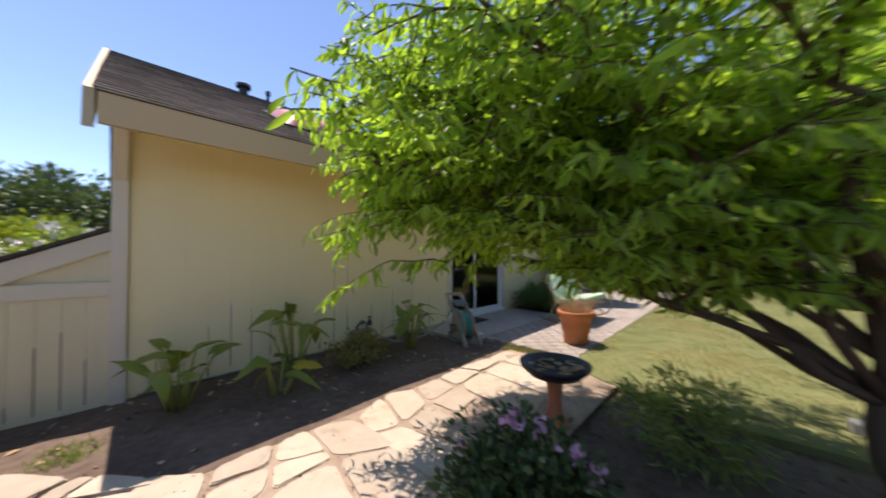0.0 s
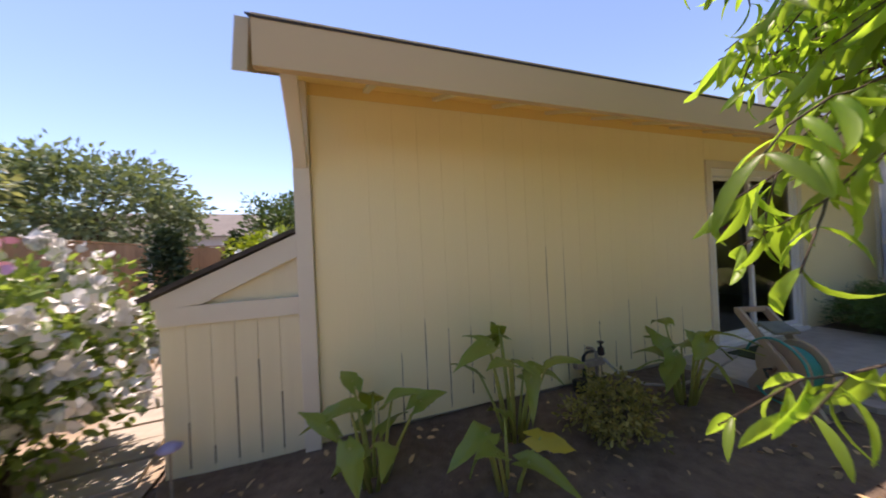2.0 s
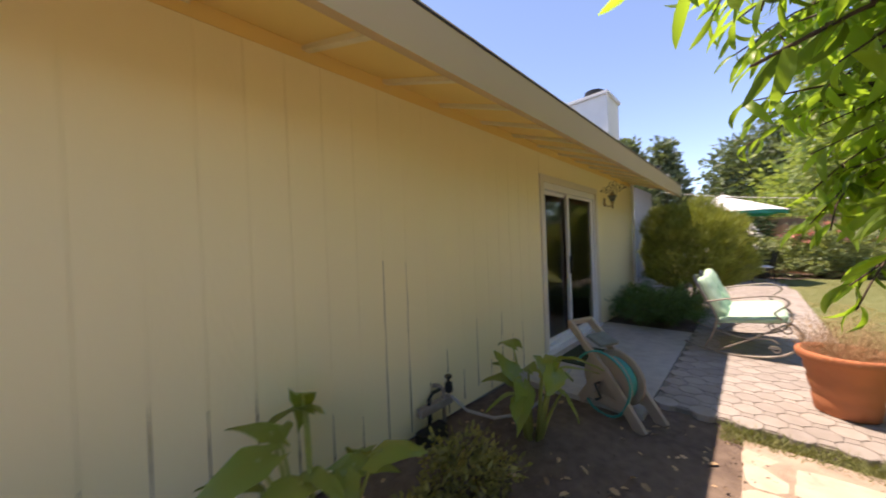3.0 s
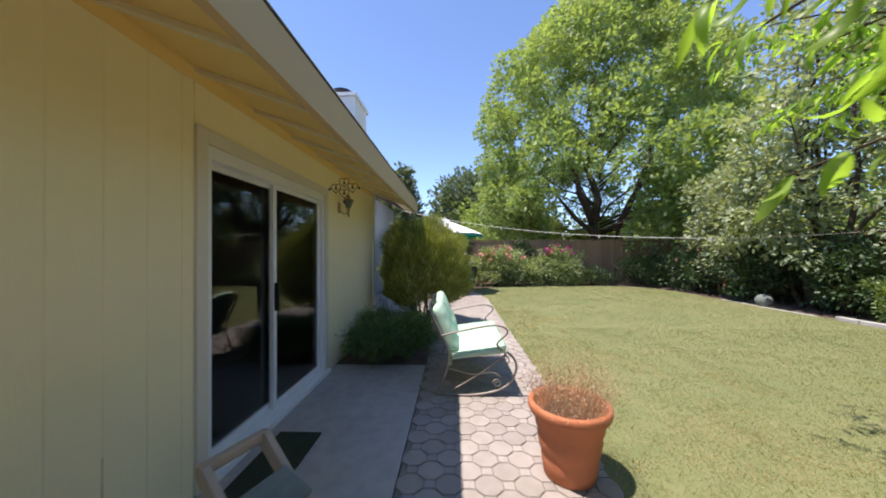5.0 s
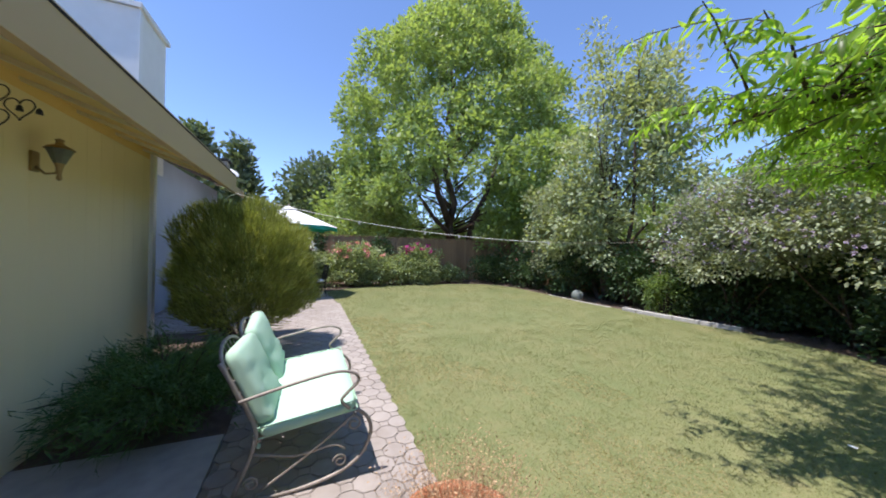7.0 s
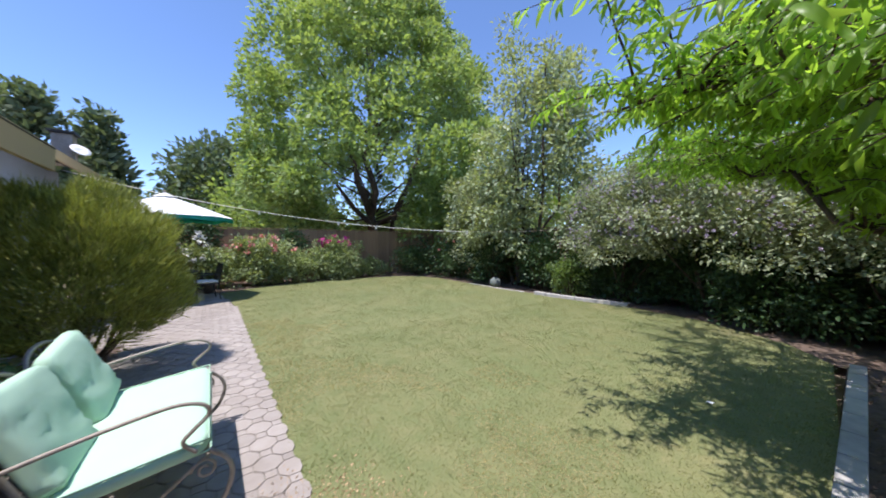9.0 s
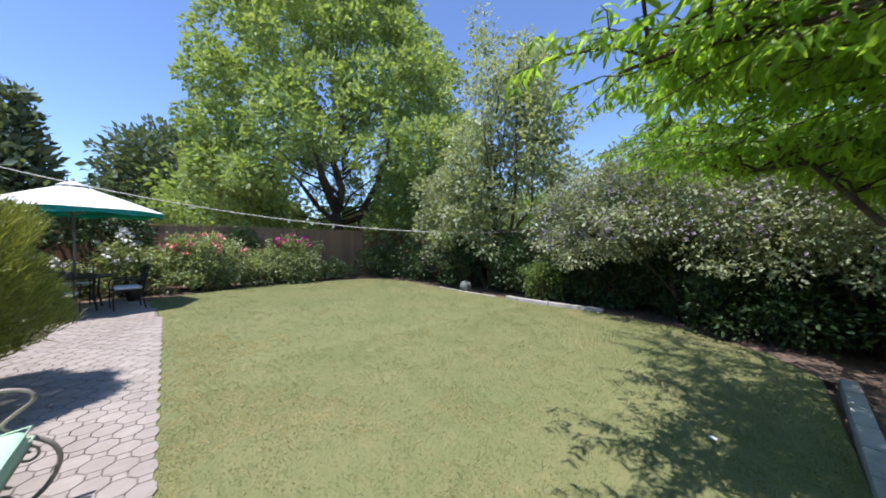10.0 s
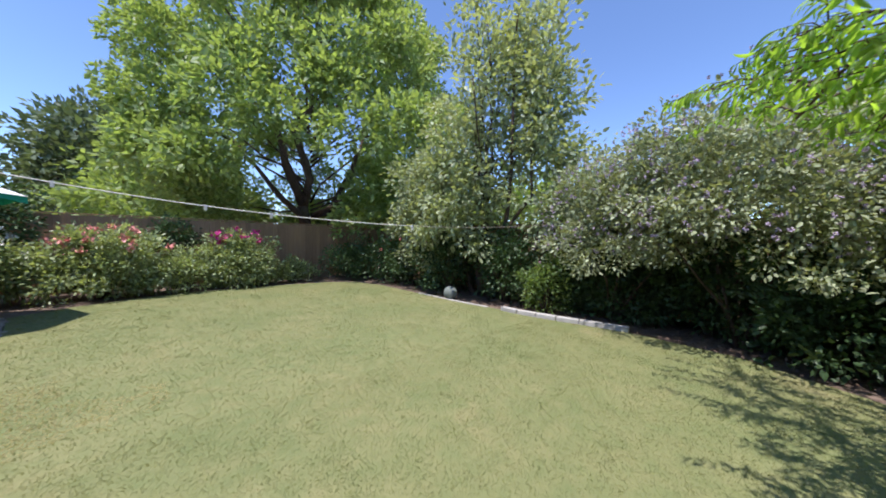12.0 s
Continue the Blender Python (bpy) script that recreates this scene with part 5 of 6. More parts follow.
for x in (0.04, 0.21):
    d = part("drum_flange", lathe([(0.02, 0), (0.24, 0), (0.25, 0.012), (0.24, 0.024), (0.02, 0.024)], 28), M["reel"], reel)
    d.matrix_basis = Matrix.Translation((x, 0.36, 0.30)) @ Matrix.Rotation(radians(90), 4, "Y")
coil = []
for k in range(320):
    a = k / 320 * 2 * math.pi * 13
    coil.append((0.08 + 0.12 * abs(((k / 320 * 3) % 2) - 1), 0.36 + (0.13 + 0.075 * k / 320) * math.cos(a), 0.30 + (0.13 + 0.075 * k / 320) * math.sin(a)))
part("hose", tubed(coil, 0.011, 6), M["hose"], reel, "teal garden hose", smooth=True)
part("loose_hose", tubed([(-0.01, 0.36 + (0.27 + 0.02 * math.sin(3 * t)) * math.cos(t), 0.29 + 0.28 * math.sin(t)) for t in (0.4 + 0.28 * k for k in range(19))], 0.011, 6), M["hose"], reel, "loose teal hose loop", smooth=True)
part("crank", tubed([(-0.04, 0.36, 0.3), (-0.1, 0.36, 0.3), (-0.1, 0.3, 0.2), (-0.16, 0.3, 0.2)], 0.013), M["black"], reel, "black crank handle", smooth=True)

tap = thing("garden_tap", 2.45, 4.33, -0.08, "dark irrigation tap pipes with a grey hose at the wall", "tap")
part("riser", tubed([(-0.1, 0, 0), (-0.1, 0, 0.32), (-0.06, 0, 0.36), (0.02, 0, 0.36)], 0.014), M["black"], tap, smooth=True)
part("riser", tubed([(0.06, 0, 0), (0.06, 0, 0.34), (0.03, 0.02, 0.38), (0.0, 0.06, 0.38)], 0.016), M["iron"], tap, smooth=True)
part("valve", lathe([(0.03, 0.34), (0.035, 0.36), (0.03, 0.41), (0.012, 0.42), (0.012, 0.45), (0.03, 0.455), (0.03, 0.47)], 12), M["black"], tap).matrix_basis = Matrix.Translation((0.1, -0.02, -0.02))
part("manifold", boxed(-0.2, 0.14, -0.03, 0.03, 0.22, 0.28, bevel=0.012), M["iron"], tap)
part("box", boxed(-0.25, 0.0, -0.1, 0.0, 0.0, 0.14, bevel=0.02), M["black"], tap, "dark valve box")
part("supply_hose", tubed([(0.12, -0.03, 0.28), (0.2, -0.12, 0.16), (0.38, -0.25, 0.07), (0.6, -0.38, 0.06), (0.85, -0.45, 0.12), (1.05, -0.5, 0.22), (1.18, -0.55, 0.3)], 0.013), M["greyhose"], tap, "grey supply hose", smooth=True)

# ---------- broad-leaved plants in the bed ----------


def calla(x, y, stalks, height, spread, seed, yellow=0, group="broad-leaved plants"):
    rnd = random.Random(seed)
    pl = thing("broad_leaf_plant", x, y, -0.09, "clump of arrow-leaved plant with yellowish stalks and some tattered leaves", "plant", group)
    for k in range(stalks):
        a = 6.283 * k / stalks + rnd.uniform(-0.4, 0.4)
        lean_out = spread * rnd.uniform(0.35, 1.0)
        h = height * rnd.uniform(0.55, 1.0)
        tip = Vector((math.cos(a) * lean_out, math.sin(a) * lean_out, h))
        foot = Vector((math.cos(a) * 0.05, math.sin(a) * 0.05, 0))
        pts = [foot, foot.lerp(tip, 0.4) + Vector((0, 0, 0.10 * h)), foot.lerp(tip, 0.75) + Vector((0, 0, 0.08 * h)), tip]
        st = part("stalk", tubed(pts, [0.014, 0.011, 0.008, 0.006], 6), M["stalk"], pl, smooth=True)
        L, W = rnd.uniform(0.17, 0.27), rnd.uniform(0.055, 0.09)
        droop = rnd.uniform(0.4, 1.2)
        curl = rnd.uniform(-0.3, 0.6)
        bm = bmesh.new()
        rows = []
        nseg = 9
        for i in range(nseg):
            u = i / (nseg - 1)
            half = W * (0.55 + 0.45 * math.sin(min(1, u * 2.2 + 0.35) * math.pi * 0.5)) * (1 - u ** 2.2) * (0.85 + 0.3 * rnd.random()) if i else W * 0.35
            cx = -0.05 + u * L
            zz = -droop * 0.55 * L * u * u * 1.6
            row = []
            for s in (-1, -0.5, 0, 0.5, 1):
                back = -0.06 * abs(s) if i == 0 else 0
                row.append(bm.verts.new((cx + back, s * half, zz + curl * abs(s) ** 1.5 * half * 0.8 + 0.008 * math.sin(9 * u + 5 * s + seed))))
            rows.append(row)
        for p0, p1 in zip(rows, rows[1:]):
            for i in range(4):
                bm.faces.new((p0[i], p1[i], p1[i + 1], p0[i + 1]))
        ob = part("leaf", bm, M["yellowleaf"] if k < yellow else M["calla"], pl, smooth=True)
        ob.matrix_basis = Matrix.Translation(tip) @ Matrix.Rotation(a + rnd.uniform(-0.7, 0.7), 4, "Z") @ Matrix.Rotation(rnd.uniform(-0.9, 0.35), 4, "Y") @ Matrix.Rotation(rnd.uniform(-0.5, 0.5), 4, "X")


calla(0.30, 3.86, 11, 0.58, 0.34, 1)
calla(1.30, 3.90, 13, 0.82, 0.32, 2)
calla(1.02, 3.52, 6, 0.42, 0.30, 3, yellow=1)
calla(2.88, 3.76, 15, 0.72, 0.32, 4, yellow=1)
shrub("low_shrub", 1.95, 3.62, (0.34, 0.32, 0.26), 0.2, 70, 40, 0.10, "olive", 0.035, "oval", "low olive green half-dry shrub in the bed", seed=71, stems=6)
shrub("rosemary_bush", 1.38, 1.1, (0.42, 0.36, 0.26), 0.2, 90, 40, 0.14, "dark", 0.05, "oval", "low dark bush with pink blooms beside the flagstones", flowers=[("bloom", "pink", 9, 0.09, 0.2)], seed=72, stems=8)
shrub("rosemary_bush", 2.65, 0.55, (0.45, 0.4, 0.3), 0.22, 60, 30, 0.14, "rose", 0.07, "lance", "low leafy bush under the peach tree", seed=73, stems=8)

bath = thing("bird_bath", 2.36, 1.37, -0.06, "brown ceramic bird bath with fallen leaves in its bowl", "bird bath")
part("pedestal", lathe([(0.13, 0), (0.12, 0.03), (0.065, 0.07), (0.05, 0.2), (0.06, 0.33), (0.1, 0.38)], 24), M["terracotta"], bath, smooth=True)
part("bowl", lathe([(0.08, 0.375), (0.2, 0.41), (0.265, 0.47), (0.275, 0.5), (0.255, 0.5), (0.19, 0.44), (0.05, 0.42)], 32), M["black"], bath, "dark glazed bowl", smooth=True)
n = 60
a, r = RNG.random(n) * 6.283, 0.2 * np.sqrt(RNG.random(n))
tagged(leaves("leaf_litter", "oval", np.stack([r * np.cos(a), r * np.sin(a), 0.445 + 0.15 * r], 1), np.stack([np.cos(a * 3), np.sin(a * 3), np.full(n, 0.1)], 1), 0.06 + 0.03 * RNG.random(n), M["straw"], bath, "fallen dry leaves", 0.9), kind="stuff")

# ---------- small things by the house ----------
lampw = thing("wall_lantern", 6.74, 4.40, 1.95, "aged brass wall lantern with a glass shade", "wall lamp", scale=0.9)
part("back_plate", boxed(-0.04, 0.04, -0.02, 0.0, 0.06, 0.22, bevel=0.01), M["brass"], lampw)
part("arm", tubed([(0, -0.02, 0.1), (0, -0.07, 0.05), (0, -0.13, 0.06), (0, -0.15, 0.13)], 0.009), M["brass"], lampw, smooth=True)
part("shade", lathe([(0.035, 0.14), (0.075, 0.24), (0.08, 0.25), (0.04, 0.245)], 8), M["stone"], lampw, "clouded glass shade").matrix_basis = Matrix.Translation((0, -0.15, 0))
part("cap", lathe([(0.09, 0.25), (0.07, 0.27), (0.03, 0.29), (0.02, 0.31), (0.03, 0.325), (0.005, 0.34)], 10), M["brass"], lampw).matrix_basis = Matrix.Translation((0, -0.15, 0))
part("finial", lathe([(0.03, 0.14), (0.02, 0.1), (0.012, 0.05), (0.018, 0.02), (0.003, 0.0)], 10), M["brass"], lampw).matrix_basis = Matrix.Translation((0, -0.15, 0))
chime = thing("heart_wind_chime", 5.75, 3.97, 1.97, "dark wire wind chime of four hearts with small bells", "wind chime", rz=82, scale=0.72)


def heart(cx, cz, s):
    return [(cx + s * 0.065 * 16 * math.sin(t) ** 3 / 10, 0, cz + s * 0.065 * (13 * math.cos(t) - 5 * math.cos(2 * t) - 2 * math.cos(3 * t) - math.cos(4 * t)) / 10) for t in (2 * math.pi * k / 28 for k in range(29))]


for cx, cz in ((0, 0.33), (-0.13, 0.25), (0.13, 0.25), (0, 0.17)):
    part("heart", tubed(heart(cx, cz, 0.75), 0.0045, 5), M["black"], chime, smooth=True)
part("cord", tubed([(0, 0, 0.41), (0, 0, 0.70)], 0.003, 5), M["rope"], chime)
for cx, cz in ((-0.23, 0.22), (0.23, 0.22), (0, 0.02), (0, 0.3), (-0.13, 0.23), (0.13, 0.23), (0, 0.15)):
    b = part("bell", lathe([(0.018, 0), (0.013, 0.03), (0.004, 0.04)], 10), M["black"], chime)
    b.matrix_basis = Matrix.Translation((cx, 0, cz))
dm = tagged(part("door_mat", boxed(4.32, 5.02, 3.90, 4.24, 0.001, 0.016, bevel=0.004), M["mat"]), "dark green door mat on the concrete", "door mat")
sau = thing("saucer", 3.95, 3.35, 0.0, "small white saucer on the concrete", "saucer")
part("dish", lathe([(0.06, 0.0), (0.085, 0.02), (0.09, 0.03), (0.08, 0.028), (0.02, 0.012)], 24), M["white"], sau, smooth=True)
gl = thing("garden_light", -0.83, 4.2, -0.08, "small lilac-capped garden light stake", "garden light")
part("stake", tubed([(0, 0, 0), (0, 0, 0.32)], 0.008), M["iron"], gl)
part("cap", lathe([(0.01, 0.30), (0.06, 0.32), (0.065, 0.33), (0.03, 0.355), (0.005, 0.36)], 16), M["violet"], gl, smooth=True)
pl = tagged(part("paper_scrap", wavy(4.55, 4.6, -1.46, -1.42, 0.025, 0.015, 0.012, 5.0), M["paper"]), "crumpled white scrap on the lawn", "paper")
ball = thing("stone_ball", 11.05, -5.3, -0.03, "round grey ornamental stone ball at the lawn's edge", "garden ball", scale=0.85)
part("ball", lathe([(0.02, 0.0)] + [(0.21 * math.sin(math.pi * k / 14), 0.2 - 0.2 * math.cos(math.pi * k / 14)) for k in range(1, 14)] + [(0.02, 0.4)], 24), M["stone"], ball, smooth=True)

# clothes line across the garden
line = thing("clothes_line", 14.6, 4.95, 3.1, "sagging pale rope line tied across the garden", "rope")
A, B, C = Vector((0, 0, 0)), Vector((-4.65, -8.05, -1.35)), Vector((-6.0, -11.0, -1.2))
part("rope", tubed([A.lerp(B, k / 20) + Vector((0, 0, -0.28 * 4 * (k / 20) * (1 - k / 20))) for k in range(21)], 0.0075, 6), M["rope"], line, smooth=True)
part("wire", tubed([B.lerp(C, k / 6) + Vector((0, 0, -0.05 * 4 * (k / 6) * (1 - k / 6))) for k in range(7)], 0.004, 5), M["iron"], line, smooth=True)
for k in (9, 13, 15, 20):
    q = A.lerp(B, k / 20) + Vector((0, 0, -0.28 * 4 * (k / 20) * (1 - k / 20)))
    part("peg", boxed(q.x - 0.012, q.x + 0.012, q.y - 0.02, q.y + 0.02, q.z - 0.07, q.z + 0.02, bevel=0.004), M["rope"], line)

# ---------- umbrella, table and chairs ----------
umb = thing("parasol", 14.15, 3.18, 0.0, "open white parasol with a teal underside", "parasol")
R, ZR, ZA = 1.42, 2.10, 2.64
part("pole", tubed([(0, 0, 0.05), (0, 0, 2.72)], 0.024), M["iron"], umb, smooth=True)
part("base", lathe([(0.25, 0), (0.25, 0.04), (0.12, 0.08), (0.04, 0.12)], 24), M["iron"], umb)


def canopy(dz, scale):
    bm = bmesh.new()
    apex = bm.verts.new((0, 0, ZA + dz))
    rings = []
    for j in range(1, 6):
        u = j / 5
        ring = []
        for k in range(64):
            a = 2 * math.pi * k / 64
            rib = abs(((k / 8) % 1) - 0.5) * 2
            rad = R * scale * u * (0.93 + 0.07 * rib ** 2)
            ring.append(bm.verts.new((rad * math.cos(a), rad * math.sin(a), ZA + dz - (ZA - ZR) * (u ** 1.12) - 0.05 * u * (1 - rib) * (1 - u) - 0.0)))
        rings.append(ring)
    for k in range(64):
        bm.faces.new((apex, rings[0][k], rings[0][(k + 1) % 64]))
        for a, b in zip(rings, rings[1:]):
            bm.faces.new((a[k], b[k], b[(k + 1) % 64], a[(k + 1) % 64]))
    return bm


part("canopy", canopy(0.0, 1.0), M["canvas"], umb, "white canvas canopy")
part("lining", canopy(-0.02, 0.985), M["teal"], umb, "teal lining")
bm = bmesh.new()
lo, hi = [], []
for k in range(64):
    a = 2 * math.pi * k / 64
    rib = abs(((k / 8) % 1) - 0.5) * 2
    rad = R * 0.99 * (0.93 + 0.07 * rib ** 2)
    hi.append(bm.verts.new((rad * math.cos(a), rad * math.sin(a), ZR - 0.01)))
    lo.append(bm.verts.new((rad * math.cos(a), rad * math.sin(a), ZR - 0.07 - 0.05 * rib)))
for k in range(64):
    bm.faces.new((lo[k], lo[(k + 1) % 64], hi[(k + 1) % 64], hi[k]))
part("valance", bm, M["teal"], umb, "teal valance")
part("vent", lathe([(0.24, ZA - 0.04), (0.12, ZA + 0.02), (0.02, ZA + 0.06)], 16), M["canvas"], umb)
part("finial", lathe([(0.02, ZA + 0.05), (0.03, ZA + 0.09), (0.005, ZA + 0.13)], 10), M["iron"], umb)
for k in range(8):
    a = 2 * math.pi * (k + 0.0) / 8
    part("rib", tubed([(0.03 * math.cos(a), 0.03 * math.sin(a), ZA - 0.05), (R * 0.95 * math.cos(a), R * 0.95 * math.sin(a), ZR + 0.0)], 0.008, 5), M["iron"], umb)
    part("strut", tubed([(0.03 * math.cos(a), 0.03 * math.sin(a), 2.0), (R * 0.45 * math.cos(a), R * 0.45 * math.sin(a), ZR + 0.28)], 0.006, 5), M["iron"], umb)
tab = thing("patio_table", 14.15, 3.18, 0.0, "dark metal patio table under the parasol", "table")
bm = lathe([(0.06, 0.70), (0.62, 0.70), (0.64, 0.712), (0.62, 0.725), (0.06, 0.725)], 36)
part("tabletop", bm, M["black"], tab)
for k in range(4):
    a = math.pi / 4 + math.pi / 2 * k
    part("leg", tubed([(0.5 * math.cos(a), 0.5 * math.sin(a), 0.0), (0.42 * math.cos(a), 0.42 * math.sin(a), 0.35), (0.45 * math.cos(a), 0.45 * math.sin(a), 0.70)], 0.018), M["black"], tab)


def patio_chair(x, y, rz):
    ch = thing("patio_chair", x, y, 0.0, "dark metal patio chair with a woven back and pale seat pad", "chair", "chairs round the patio table", rz=rz)
    for sx in (-0.24, 0.24):
        part("front_leg", tubed([(sx, -0.22, 0.0), (sx, -0.23, 0.2), (sx, -0.22, 0.42)], 0.013, 6), M["black"], ch)
        part("back_leg", tubed([(sx, 0.27, 0.0), (sx, 0.22, 0.3), (sx, 0.25, 0.5), (sx, 0.33, 0.9)], 0.013, 6), M["black"], ch)
        part("armrest", tubed([(sx * 1.05, 0.27, 0.62), (sx * 1.1, 0.0, 0.65), (sx * 1.1, -0.2, 0.63), (sx * 1.05, -0.24, 0.5), (sx, -0.22, 0.42)], 0.011, 6), M["black"], ch)
    part("seat", boxed(-0.24, 0.24, -0.23, 0.23, 0.40, 0.425, bevel=0.008), M["black"], ch)
    part("seat_pad", cushion(0.47, 0.45, 0.07, 0.003), M["canvas"], ch, "pale seat pad", smooth=True).matrix_basis = Matrix.Translation((0, 0, 0.426))
    part("top_rail", tubed([(-0.24, 0.33, 0.9), (0, 0.36, 0.93), (0.24, 0.33, 0.9)], 0.013, 6), M["black"], ch)
    bm = bmesh.new()
    for k in range(13):
        x0 = -0.22 + 0.44 * k / 12
        tube(bm, [(x0, 0.25, 0.48), (x0, 0.34, 0.90)], 0.005, 4)
    for k in range(9):
        z0 = 0.5 + 0.045 * k
        tube(bm, [(-0.24, 0.25 + 0.09 * (z0 - 0.48) / 0.42, z0), (0.24, 0.25 + 0.09 * (z0 - 0.48) / 0.42, z0)], 0.005, 4)
    part("woven_back", bm, M["black"], ch)


patio_chair(13.85, 2.4, 180 + 12)
patio_chair(13.15, 3.25, 90)
patio_chair(15.1, 3.3, -90)
patio_chair(14.2, 4.15, 5)
pp_ = thing("flower_pot", 14.95, 2.35, 0.0, "small brown flower pot on the pavers", "plant pot")
part("pot_body", lathe([(0.11, 0), (0.15, 0.2), (0.17, 0.24), (0.17, 0.29), (0.14, 0.29), (0.12, 0.24)], 24), M["bark"], pp_, smooth=True)

# ---------- litter, weeds and grass ----------


def scatter(name, label, category, n, x0, x1, y0, y1, z, size, material, shape="diamond", keep=None, up=0.1, width=1.0, flat=0.8):
    p = np.stack([x0 + (x1 - x0) * RNG.random(n), y0 + (y1 - y0) * RNG.random(n), np.full(n, z)], 1)
    if keep is not None:
        p = p[[keep(q[0], q[1]) for q in p]]
    d = RNG.normal(size=p.shape) * np.array([1, 1, 0]) + np.array([0, 0, up])
    d = d + RNG.normal(size=p.shape) * 0.2
    ob = leaves(name, shape, p, d, size * (0.5 + RNG.random(len(p))), M[material], None, "", flat, width)
    return tagged(ob, label, category, "", "stuff")


scatter("bark_litter", "bark chips and litter on the dark bed", "mulch", 9000, -1.0, 4.0, 2.6, 4.38, -0.068, 0.035, "chip")
scatter("path_litter", "chips and grit between the flagstones", "mulch", 5000, -2.2, 3.7, 1.3, 4.4, -0.018, 0.02, "chip", keep=lambda x, y: not (x > -1 and y > 2.7))
scatter("bed_litter", "bark chips below the peach tree", "mulch", 7000, 0.0, 3.8, -4.5, 1.3, -0.055, 0.04, "chip", keep=lambda x, y: not in_poly(x, y, LAWN))
scatter("side_litter", "bark chips below the shrubs", "mulch", 4000, 2.0, 16.0, -6.6, -5.2, -0.02, 0.045, "chip")
scatter("dry_leaf_litter", "pale dry leaves lying on the bed", "leaves", 260, -0.9, 3.9, 2.6, 4.35, -0.05, 0.05, "straw", "oval")
scatter("weed_patch", "small patch of green weeds", "weeds", 700, -0.5, -0.1, 3.35, 3.75, -0.07, 0.07, "rose", "blade", up=1.6, width=2.0, flat=0.1, keep=lambda x, y: (x + 0.3) ** 2 / 0.03 + (y - 3.55) ** 2 / 0.03 < 1)
scatter("weed_strip", "thin strip of grass between flagstones and pavers", "grass", 1600, 3.68, 3.92, 1.9, 2.75, -0.04, 0.06, "grass", "blade", up=1.6, width=2.0, flat=0.1)
scatter("weed_strip_bed", "grass tufts along the flagstones", "grass", 1500, -0.2, 3.5, 1.5, 2.75, -0.06, 0.05, "grass", "blade", up=1.6, width=2.0, flat=0.1, keep=lambda x, y: noise.noise((x * 3, y * 3, 7)) > 0.32)


def lawn_blades(n, x0, x1, name, h):
    p = np.stack([x0 + (x1 - x0) * RNG.random(n), -5.6 + 7.8 * RNG.random(n), np.full(n, -0.014)], 1)
    p = p[[in_poly(q[0], q[1], LAWN) for q in p]]
    d = RNG.normal(size=p.shape) * np.array([0.8, 0.8, 0.15]) + np.array([0, 0, 0.7])
    tagged(leaves(name, "blade", p, d, h * (0.55 + 0.7 * RNG.random(len(p))) * np.array([1 + 0.3 * noise.noise((q[0] * 3.3, q[1] * 3.3, 3.0)) for q in p]), M["grass"], None, "", 0.1, 1.9), "short mown grass, green mixed with dry straw", "grass", "", "stuff")


scatter("dry_grass_patch", "straw-coloured dry grass along the paver edge", "grass", 42000, 3.6, 10.5, 0.3, 1.8, -0.014, 0.03, "drygrass", "blade", up=0.45, width=2.0, flat=0.1, keep=lambda x, y: noise.noise((x * 0.9, y * 1.1, 2.0)) + 0.35 * noise.noise((x * 5, y * 5, 1.0)) + 0.22 * (y - 1.2) > 0.12)
scatter("dry_grass_edge", "pale dry grass beside the kerb", "grass", 14000, 4.0, 6.5, -0.6, 0.6, -0.014, 0.028, "drygrass", "blade", up=0.45, width=2.0, flat=0.1, keep=lambda x, y: noise.noise((x * 1.3, y * 1.3, 5.0)) > 0.15)
lawn_blades(270000, 3.2, 8.6, "grass_near", 0.029)
lawn_blades(140000, 8.6, 16.0, "grass_far", 0.036)

# ---------- slabs, flagstones, siding boards, pavers ----------
path_slabs = tagged(thing("stepping_path", -1.35, 4.3, -0.06, "path of grey rectangular stepping slabs beside the lean-to", "path"), kind="structure")
me = bpy.data.meshes.new("slab")
bm = boxed(-0.29, 0.29, 0.0, 0.275, 0.0, 0.055, bevel=0.006)
bm.to_mesh(me)
bm.free()
me.materials.append(M["slab"])
for k in range(11):
    s = new("slab", me)
    s.parent = path_slabs
    s.matrix_basis = pose(-0.045 * k + 0.02 * math.sin(3 * k), 0.305 * k, 0.02 + 0.004 * math.sin(k * 2.2), 0, 0, 7 + 2 * math.sin(k * 1.9))

flags = tagged(thing("flagstone_path", 0, 0, -0.075, "crooked path of pale tan flagstones", "path"), kind="structure")
rnd = random.Random(5)
MID = [(-1.42, 4.05), (-0.95, 3.55), (-0.5, 3.05), (0.0, 2.6), (0.55, 2.28), (1.2, 2.1), (1.9, 2.06), (2.7, 2.1), (3.66, 2.18)]


def mid(u):
    k = min(len(MID) - 2, int(u))
    return Vector(MID[k]).lerp(Vector(MID[k + 1]), u - k)


rows = []
NR = 17
for i in range(NR):
    u = 8 * i / (NR - 1)
    q, w = mid(u), mid(min(8, u + 0.1)) - mid(max(0, u - 0.1))
    nrm = Vector((-w.y, w.x)).normalized()
    js = [-0.55 + rnd.uniform(-0.07, 0.07), -0.18 + rnd.uniform(-0.12, 0.12), 0.17 + rnd.uniform(-0.12, 0.12), 0.5 + rnd.uniform(-0.09, 0.09)]
    if u < 4:
        js = [js[0], js[1] - 0.05, js[2] * 0.4, js[3] * 0.5]
    rows.append([tuple(q + nrm * v + Vector((rnd.uniform(-0.1, 0.1), rnd.uniform(-0.08, 0.08)))) for v in js])
